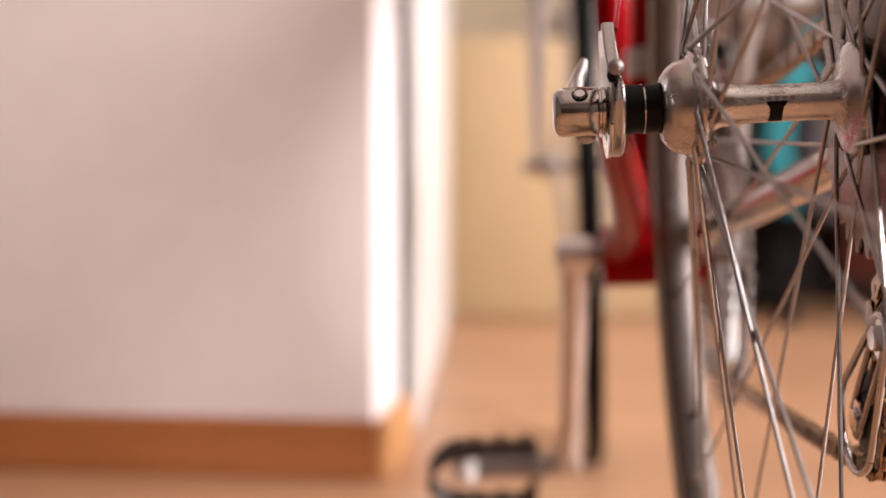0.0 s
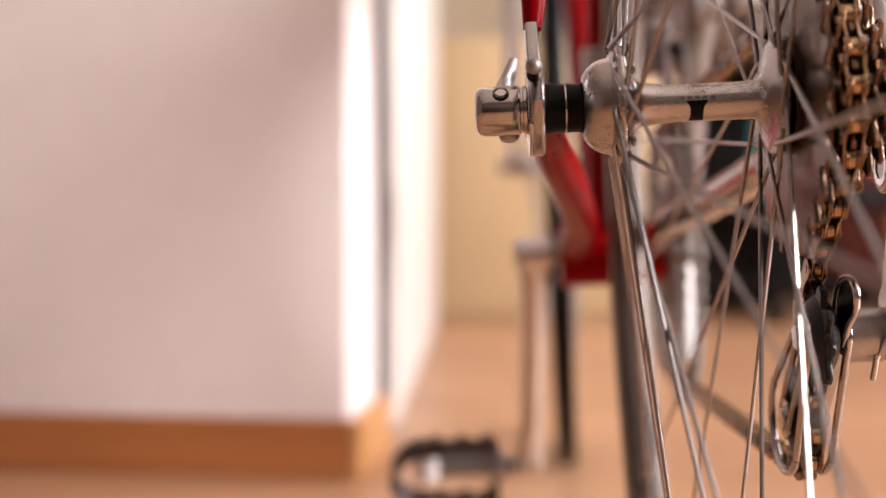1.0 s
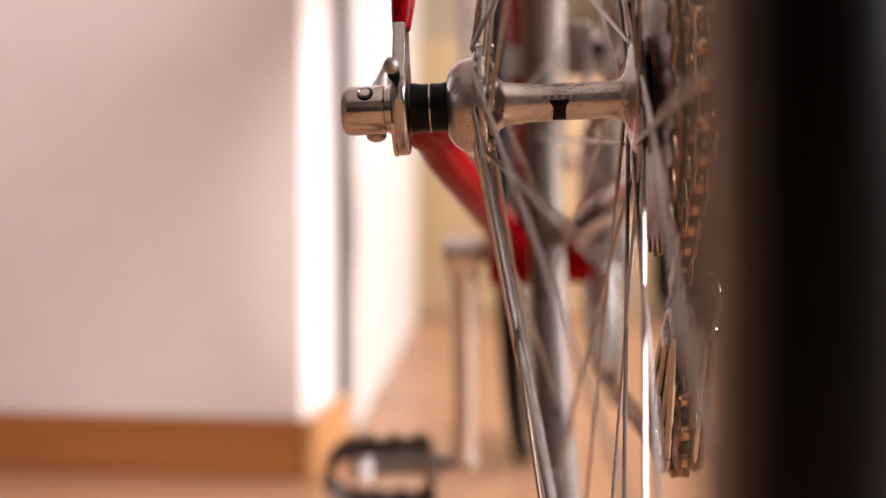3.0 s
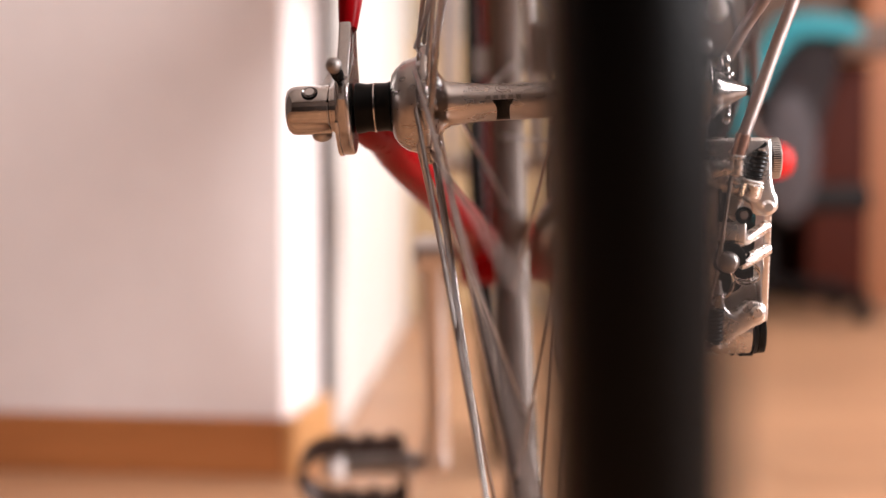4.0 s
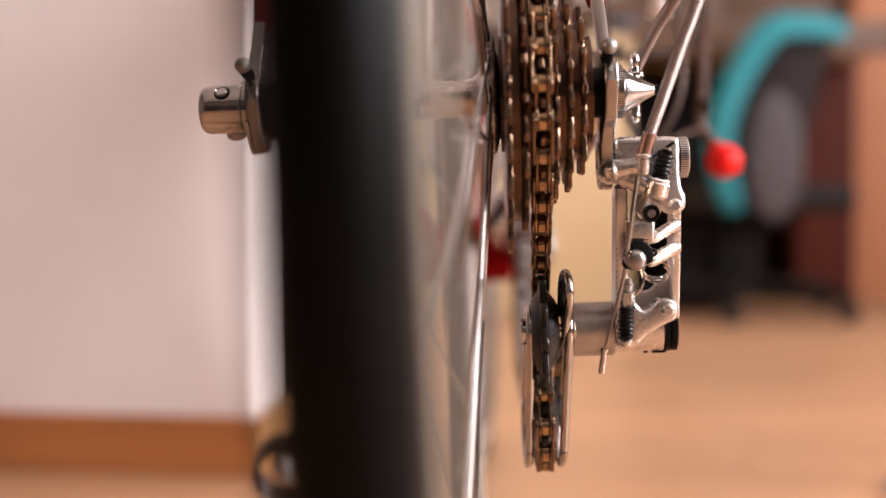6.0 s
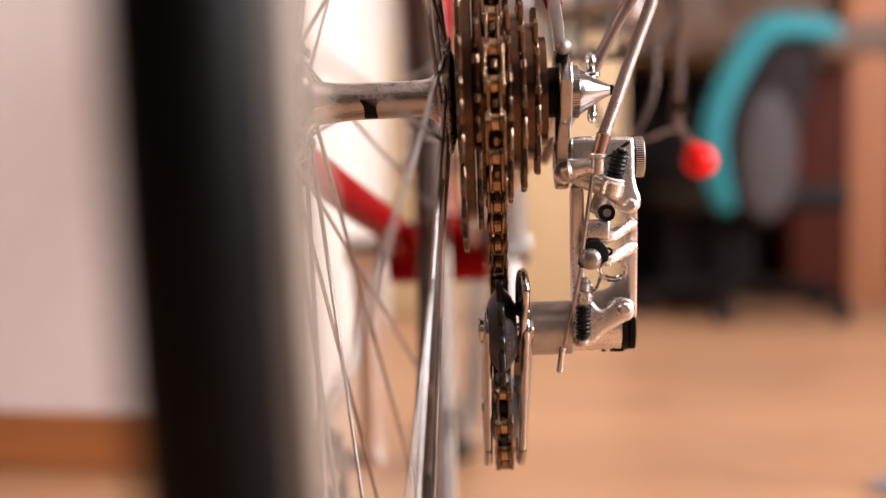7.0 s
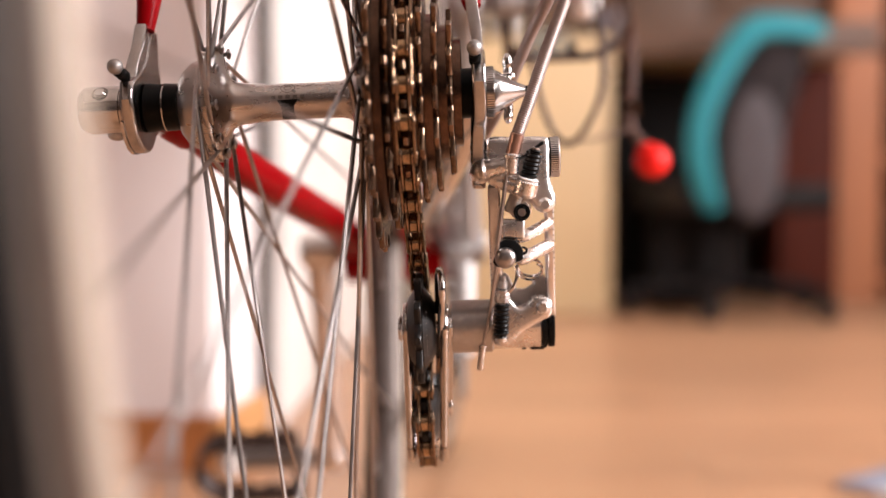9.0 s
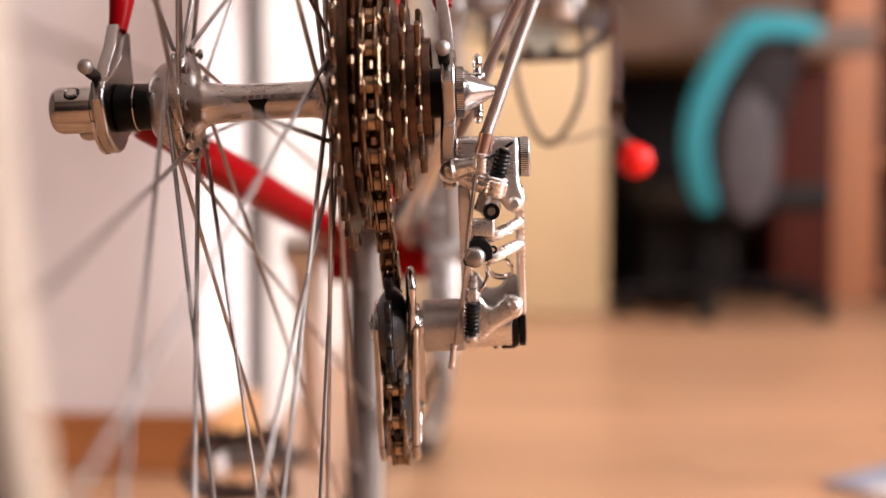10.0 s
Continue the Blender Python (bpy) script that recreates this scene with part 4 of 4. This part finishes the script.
def knurled(x0, x1, r, cy, cz, ridges, bm=None):
    own = lathe([(x0, r - 0.0006), (x0 + 0.0005, r), (x1 - 0.0006, r), (x1, r - 0.0009), (x1, r * 0.5), (x1 - 0.0005, r * 0.45), (x1 - 0.0006, 0.001)], 40, (0, cy, cz))
    for k in range(ridges):
        w = 2 * math.pi * k / ridges
        box((0, 0, 0), ((x1 - x0) * 0.8, 0.0004, 0.0006), 0, Matrix.Translation(((x0 + x1) / 2, cy + r * math.cos(w), cz + r * math.sin(w))) @ Matrix.Rotation(w + math.pi / 2, 4, "X"), own)
    return own if bm is None else join(bm, own)


def rounded(pts, steps=4):
    """A closed outline drawn smoothly through its corners."""
    out = []
    n = len(pts)
    for i in range(n):
        p0, p1, p2, p3 = (Vector(pts[(i + k) % n]) for k in (-1, 0, 1, 2))
        for k in range(steps):
            s = k / steps
            out.append(tuple(0.5 * ((2 * p1) + (p2 - p0) * s + (2 * p0 - 5 * p1 + 4 * p2 - p3) * s * s + (3 * p1 - p0 - 3 * p2 + p3) * s ** 3)))
    return out


bm = rod((0.0662, 0.004, 0.3088), (0.0900, 0.004, 0.3088), 0.0084, None, 48, 0.0010)
slab_y(rounded([(0.0680, 0.3172), (0.0780, 0.3171), (0.0880, 0.3168), (0.0902, 0.3152), (0.0903, 0.3080), (0.0903, 0.3020), (0.0909, 0.2975), (0.0921, 0.2940), (0.0916, 0.2902), (0.0882, 0.2881), (0.0850, 0.2893), (0.0830, 0.2920), (0.0792, 0.2950), (0.0745, 0.2978), (0.0700, 0.2992), (0.0670, 0.3004), (0.0661, 0.3040), (0.0662, 0.3130)]), -0.0060, 0.0105, 0.0026, bm, 4)
rd = part("rear_derailleur", bm, ALLOY, bicycle, "polished alloy rear derailleur with long body")
bolt = part("mounting_bolt", knurled(0.0906, 0.0946, 0.0074, 0.004, 0.3093, 56), PALE, rd, "knurled steel bolt head")
# black ring just under the ridges, darkens the gaps between them
part("bolt_shoulder", rod((0.0902, 0.004, 0.3093), (0.0938, 0.004, 0.3093), 0.00745, None, 48), BLACK, bolt, "black ring that darkens the gaps in the knurling")
bm = tube([(0.0640, -0.0030, 0.3040), (0.0652, -0.0075, 0.3047), (0.0680, -0.0098, 0.3053), (0.0708, -0.0110, 0.3058), (0.0740, -0.0120, 0.3062)], [0.0042, 0.0043, 0.0038, 0.0031, 0.0029], 24, None, 5)
rod((0.0636, -0.0100, 0.3046), (0.0668, -0.0102, 0.3050), 0.0040, bm, 28, 0.0014)
part("stop_boss", bm, ALLOY, rd, "rounded arm that carries the cable stop")
part("shoulder_rib", tube([(0.0690, -0.0060, 0.3020), (0.0735, -0.0078, 0.3000), (0.0790, -0.0088, 0.2978)], [0.0030, 0.0032, 0.0034], 18, None, 5), ALLOY, rd)
bm = rod((0.0754, -0.0122, 0.3028), (0.0759, -0.0128, 0.3094), 0.0028, None, 28, 0.0007)
rod((0.0759, -0.0128, 0.3090), (0.0760, -0.0129, 0.3106), 0.0033, bm, 28, 0.0005)
part("cable_stop", bm, ALLOY, rd, "alloy cable stop")
# upper limit screw with its black spring
a, b = Vector((0.0800, -0.0098, 0.2950)), Vector((0.0850, -0.0120, 0.3124))
part("limit_screw", rod(a, b, 0.0015, None, 12), DULL, rd)
bm = coil(a + (b - a) * 0.36, a + (b - a) * 0.90, 0.0025, 0.00075, 6.5)
rod(a + (b - a) * 0.36, a + (b - a) * 0.90, 0.0021, bm, 14)
part("limit_spring", bm, WIRE, rd, "black coil spring")
part("screw_head", rod(a + (b - a) * 0.90, a + (b - a) * 0.97, 0.0022, None, 16, 0.0005), BLACK, rd)
part("screw_pin", rod((0.0852, -0.0122, 0.3098), (0.0872, -0.0122, 0.3100), 0.0004, None, 10), CHROME, rd)
bm = rod(a - (b - a) * 0.03, a + (b - a) * 0.34, 0.0045, None, 32, 0.0012)
part("screw_boss", bm, ALLOY, rd)
# boss edge whitened in the colour for its glint
part("boss_rim", rod(a + (b - a) * 0.33, a + (b - a) * 0.37, 0.0041, None, 32, 0.0004), GLINTWHITE, rd)
bm = rod((0.0750, -0.0030, 0.2890), (0.0776, -0.0050, 0.2955), 0.0023, None, 14)
coil((0.0750, -0.0030, 0.2892), (0.0774, -0.0048, 0.2950), 0.0024, 0.0004, 8, bm)
part("screw_end", bm, DULL, rd)
part("pivot", rod((0.0880, -0.0072, 0.2912), (0.0880, 0.014, 0.2912), 0.0027, None, 28, 0.0011), ALLOY, rd, "pivot rivet")
bm = lathe([(-0.0058, 0.0022), (-0.0058, 0.0032), (-0.0068, 0.0031), (-0.0068, 0.0023)], 28, (0.0792, 0, 0.2887), True, None, "y")
part("inner_pivot", bm, BLACK, rd, "black ring of the inner pivot")
part("pivot", rod((0.0792, -0.0066, 0.2887), (0.0792, 0.004, 0.2887), 0.0023, None, 20, 0.0008), STEEL, rd, "grey inner pivot")
part("pivot_shoulder", rod((0.0788, -0.0052, 0.2900), (0.0788, 0.004, 0.2900), 0.0042, None, 24, 0.0010), ALLOY, rd)
# parallelogram plates
outline = rounded([(0.0040, 0.2925), (0.0085, 0.2985), (0.0150, 0.2970), (0.0190, 0.2900), (0.0300, 0.2550), (0.0295, 0.2485), (0.0240, 0.2445), (0.0175, 0.2470), (0.0150, 0.2530)], 3)
part("outer_plate", slab(outline, 0.0887, 0.0919, 0.0010, (), None, 3), PALE, rd, "outer parallelogram plate")
part("inner_plate", slab([(y - 0.004, z + 0.001) for y, z in outline], 0.0667, 0.0714, 0.0012, (), None, 3), PALE, rd, "inner parallelogram plate")
for k in range(16):
    s = k / 15
    y, z = 0.0040 + 0.0105 * s, 0.2880 - 0.0330 * s
    part("engraved_mark", box((0.0915, y + 0.0006, z), (0.0006, 0.0008, 0.00045)), CRANKALLOY, rd, "engraved mark")
    if 3 < k < 14:
        part("engraved_mark", box((0.0670, y - 0.0036, z - 0.0035), (0.0007, 0.0008, 0.00045)), CRANKALLOY, rd, "engraved mark")
part("spring_block", box((0.0757, -0.001, 0.2825), (0.0090, 0.010, 0.0074), 0.0012, Matrix.Rotation(radians(3), 4, "Y"), None, 3), ALLOY, rd)
part("link_arm", tube([(0.0712, -0.0022, 0.2786), (0.0785, -0.0022, 0.2790), (0.0806, -0.0016, 0.2798), (0.0898, 0.0060, 0.2840)], [0.0017, 0.0020, 0.0023, 0.0023], 18), ALLOY, rd, "bright link arm")
part("link_arm", tube([(0.0778, -0.0030, 0.2706), (0.0800, -0.0024, 0.2714), (0.0897, 0.0060, 0.2755)], [0.0021, 0.0025, 0.0025], 18), ALLOY, rd, "bright link arm")
part("lock_ring", coil((0.0793, -0.0062, 0.2743), (0.0793, -0.0057, 0.2743), 0.0012, 0.0005, 1.0), BLACK, rd, "small black lock ring")
# cable anchor
bm = lathe([(-0.0122, 0.0010), (-0.0120, 0.0022), (-0.0113, 0.0034), (-0.0100, 0.0040), (0.0020, 0.0040)], 32, (0.0724, 0, 0.2719), axis="y")
part("anchor_bolt", bm, STEEL, rd, "cable anchor bolt")
bm = slab_y(rounded(arc(0.0738, 0.2734, 0.0054, -30, 190, 12) + [(0.0678, 0.2700), (0.0706, 0.2682)], 2), -0.0085, -0.0030, 0.0010)
part("anchor_washer", bm, BLACK, rd, "black cable clamp washer")
part("return_spring", coil((0.0818, 0.0062, 0.2655), (0.0821, 0.0092, 0.2680), 0.0050, 0.00055, 2.0), CHROME, rd, "wire return spring")
part("return_spring", tube([(0.0735, 0.004, 0.2580), (0.0752, 0.003, 0.2600), (0.0768, 0.004, 0.2640), (0.0762, 0.006, 0.2680)], 0.0007, 8, None, 5), CHROME, rd)
# lower body
SZ = 0.2432
bm = rod((0.0500, 0.0255, SZ), (0.0672, 0.0255, SZ), 0.0106, None, 48, 0.0008)
part("lower_sleeve", bm, DULL, rd, "grey cylindrical sleeve of the lower pivot")
part("sleeve_collar", rod((0.0660, 0.0255, SZ), (0.0868, 0.0255, SZ), 0.0094, None, 48, 0.0010), ALLOY, rd)
bm = slab_y(rounded([(0.0668, 0.2395), (0.0667, 0.2560), (0.0682, 0.2612), (0.0706, 0.2610), (0.0738, 0.2555), (0.0765, 0.2520), (0.0788, 0.2512), (0.0812, 0.2530), (0.0836, 0.2552), (0.0868, 0.2556), (0.0897, 0.2540), (0.0906, 0.2508), (0.0896, 0.2474), (0.0862, 0.2456), (0.0820, 0.2434), (0.0782, 0.2412), (0.0752, 0.2384), (0.0722, 0.2366), (0.0690, 0.2364)]), 0.0112, 0.0300, 0.0022, None, 4)
part("lower_body", bm, ALLOY, rd, "lower knuckle of the derailleur")
part("pivot", rod((0.0866, 0.0092, 0.2511), (0.0866, 0.030, 0.2511), 0.0027, None, 24, 0.0010), ALLOY, rd, "pivot rivet")
part("saddle_wall", slab_y(rounded([(0.0690, 0.2490), (0.0690, 0.2615), (0.0718, 0.2645), (0.0742, 0.2625), (0.0762, 0.2585), (0.0796, 0.2578), (0.0826, 0.2592), (0.0844, 0.2620), (0.0864, 0.2632), (0.0886, 0.2615), (0.0890, 0.2490)]), 0.0215, 0.0260, 0.0012, None, 3), DULL, rd, "rounded saddle of the lower knuckle")
lo, hi = Vector((0.0698, 0.0088, 0.2384)), Vector((0.0714, 0.0076, 0.2640))
at = lambda f: lo + (hi - lo) * f
part("limit_screw", rod(lo, hi, 0.0015, None, 12), DULL, rd)
bm = coil(at(0.09), at(0.57), 0.0024, 0.0007, 8)
rod(at(0.09), at(0.57), 0.0021, bm, 12)
part("limit_spring", bm, WIRE, rd, "black coil spring")
part("screw_nut", rod(at(0.59), at(0.80), 0.0030, None, 6, 0.0004), ALLOY, rd, "hexagonal nut")
part("screw_tip", rod(at(-0.02), at(0.09), 0.0027, None, 16, 0.0008), ALLOY, rd)
part("screw_end", rod(at(0.80), at(0.93), 0.0020, None, 14, 0.0005), DULL, rd)
part("cage_bolt", knurled(0.0886, 0.0916, 0.0090, 0.0255, SZ, 64), WIRE, rd, "dark knurled bolt head")
bm = rod((0.0866, 0.0255, SZ), (0.0883, 0.0255, SZ), 0.0096, None, 40)
box((0.0845, 0.0250, SZ - 0.0096), (0.0055, 0.0040, 0.0009), 0.0003, bm=bm)
box((0.0792, 0.0250, SZ - 0.0095), (0.0016, 0.0030, 0.0009), 0.0003, bm=bm)
part("stop_ring", bm, BLACK, rd, "black stop ring")

# pulley cage
dirv = (Vector(LOW) - Vector(UP)).normalized()
nrm = Vector((-dirv.y, dirv.x))


def capsule(c0, r0, c1, r1, n=14):
    """The outline round two circles."""
    a = math.degrees(math.atan2(c1[1] - c0[1], c1[0] - c0[0]))
    return arc(*c1, r1, a - 90, a + 90, n) + arc(*c0, r0, a + 90, a + 270, n)


def lean(x_up, x_low, y, z):
    """The cage plates stand a little askew: x between the upper and the lower pulley."""
    f = ((Vector((y, z)) - Vector(UP)).dot(dirv)) / (Vector(LOW) - Vector(UP)).length
    return x_up + (x_low - x_up) * f


ring = [(lean(0.0334, 0.0322, y, z), y, z) for y, z in capsule(UP, 0.0090, LOW, 0.0215, 20)]
bm = tube(ring + ring[:1], 0.0016, 10)
rod((0.0330, *UP), (0.0346, *UP), 0.0088, bm, 28, 0.0004)
rod((0.0314, *LOW), (0.0330, *LOW), 0.0085, bm, 28, 0.0004)
for s0 in (-0.0065, 0.0065):
    p, q = Vector(UP) + nrm * s0, Vector(LOW) + nrm * s0
    tube([(0.0334, *p), (0.0322, *q)], 0.0015, 8, bm)
part("inner_cage_plate", bm, NUTALLOY, rd, "bright open loop of the inner cage plate")
ring = [(lean(0.0480, 0.0458, y, z), y, z) for y, z in capsule(UP, 0.0076, LOW, 0.0215, 20)]
bm = tube(ring + ring[:1], 0.0017, 10)
rod((0.0472, *UP), (0.0488, *UP), 0.0074, bm, 28, 0.0004)
rod((0.0450, *LOW), (0.0466, *LOW), 0.0085, bm, 28, 0.0004)
tube([(0.0480, *UP), (0.0458, *LOW)], 0.0035, 8, bm, 0, 0.4)
part("outer_cage_plate", bm, NUTALLOY, rd, "bright open loop of the outer cage plate")
hook = [(0.0062, 0.2420), (0.0010, 0.2500), (-0.0052, 0.2555), (-0.0070, 0.2612), (-0.0042, 0.2658), (0.0022, 0.2674), (0.0085, 0.2646), (0.0118, 0.2590), (0.0140, 0.2500)]
bend = lambda y: 0.0474 - 0.115 * y
bm = tube([(bend(y), y, z) for y, z in hook], 0.0015, 12, None, 6)
part("cage_hook", bm, CHROME, rd, "bright rim of the cage plate's upper ear")
bm = slab(rounded(hook, 3), -0.0004, 0.0004)
for v in bm.verts:
    v.co.x += bend(v.co.y)
part("cage_ear", bm, SATIN, rd, "smooth grey ear of the outer cage plate")
for (cy, cz), nm in ((UP, "upper"), (LOW, "lower")):
    push = 0.0 if nm == "upper" else -0.0022
    bm = rod((0.0326, cy, cz), (0.0490 + push, cy, cz), 0.0026, None, 16)
    rod((0.0300, cy, cz), (0.0336, cy, cz), 0.0050, bm, 20, 0.0006)
    rod((0.0488 + push, cy, cz), (0.0512 + push, cy, cz), 0.0038, bm, 6, 0.0004)
    part("pulley_bolt", bm, CHROME, rd, "pulley bolt")
    bm = gear(10, PITCH, 0.0372, 0.0398, cy, cz, 0.0029, phase=tooth_phase(cy, cz, 10), tip=0.0012)
    wheel = part("pulley", bm, PLASTIC, rd, "black plastic jockey pulley")
    part("pulley_dish", lathe([(0.0333, 0.0050), (0.0336, 0.0100), (0.0346, 0.0124), (0.0374, 0.0162), (0.0402, 0.0162), (0.0432, 0.0124), (0.0444, 0.0100), (0.0447, 0.0050)], 40, (0, cy, cz)), PLASTIC, wheel)
    for k in range(9):
        w = radians(150 + 9 * k)
        part("moulded_mark", box((0, 0, 0), (0.0010, 0.0012, 0.0004), 0, Matrix.Translation((0.0412, cy + 0.0139 * math.cos(w), cz + 0.0139 * math.sin(w))) @ Matrix.Rotation(w, 4, "X")), DULL, wheel, "moulded mark")

# ---- cables ----
def ribbed(points, r, rib, pitch):
    """Spiral-wound cable housing."""
    pts = [Vector(p) for p in points]
    n = len(pts)
    fine = []
    for i in range(n - 1):
        p0, p1, p2, p3 = pts[max(i - 1, 0)], pts[i], pts[i + 1], pts[min(i + 2, n - 1)]
        for k in range(40):
            s = k / 40
            fine.append(0.5 * ((2 * p1) + (p2 - p0) * s + (2 * p0 - 5 * p1 + 4 * p2 - p3) * s * s + (3 * p1 - p0 - 3 * p2 + p3) * s ** 3))
    fine.append(pts[-1])
    even, want, run = [fine[0]], pitch / 2, 0.0
    for a, b in zip(fine, fine[1:]):
        d = (b - a).length
        while run + d >= want:
            even.append(a + (b - a) * ((want - run) / d))
            want += pitch / 2
        run += d
    return tube(even, [r if i % 2 else r - rib for i in range(len(even))], 14)


housing = ribbed([(0.0763, -0.0130, 0.3120), (0.0790, -0.0140, 0.3194), (0.0827, -0.0142, 0.3287), (0.0905, -0.0142, 0.3491), (0.0974, -0.0142, 0.3663), (0.1035, -0.0120, 0.3860), (0.1050, -0.0070, 0.3960), (0.1010, -0.0010, 0.3880), (0.0928, 0.0080, 0.3705), (0.0876, 0.0205, 0.3615), (0.0827, 0.0290, 0.3520), (0.0780, 0.0380, 0.3420), (0.0720, 0.0520, 0.3300), (0.0665, 0.0720, 0.3215), (0.0620, 0.1050, 0.3120)], 0.0024, 0.00016, 0.0008)
cable = part("gear_cable", housing, CABLE, bicycle, "spiral-wound metal cable housing")
part("ferrule", rod((0.0760, -0.0128, 0.3095), (0.0784, -0.0138, 0.3180), 0.0027, None, 18, 0.0003), FERRULE, cable, "brown cable ferrule")
part("inner_wire", tube([(0.0740, -0.0119, 0.3040), (0.0718, -0.0116, 0.2905), (0.0698, -0.0110, 0.2779), (0.0688, -0.0060, 0.2675), (0.0660, 0.0080, 0.2500), (0.0628, 0.0182, 0.2358)], 0.0008, 8), STEEL, cable, "bare steel cable")
bm = rod((0.0627, 0.0185, 0.2363), (0.0612, 0.0195, 0.2262), 0.0013, None, 12, 0.0003)
rod((0.0628, 0.0184, 0.2366), (0.0625, 0.0187, 0.2350), 0.0017, bm, 12, 0.0003)
part("cable_crimp", bm, CHROME, cable, "crimped cable end")

# ---- floor strips ----
W, L = 0.094, 1.2
random.seed(7)
proto = None
for r in range(68):
    y = -2.70 + W * (r + 0.5)
    x = -2.45 + (0, -0.55, -0.2, -0.85, -0.4)[r % 5]
    while x < 2.4:
        x0, x1 = max(x, -2.30), min(x + L, 2.38)
        m = pose((x0 + x1) / 2, y, -0.007)
        if x1 - x0 < L - 0.001:
            if x1 - x0 > 0.02:
                part("plank", box((0, 0, 0), (x1 - x0 - 0.0008, W - 0.0008, 0.014), 0.0006, seg=1), OAK, floor, "", False, m)
        elif proto is None:
            proto = part("plank", box((0, 0, 0), (L - 0.0008, W - 0.0008, 0.014), 0.0006, seg=1), OAK, floor, "", False, m)
        else:
            again("plank", proto, floor, m)
        x += L
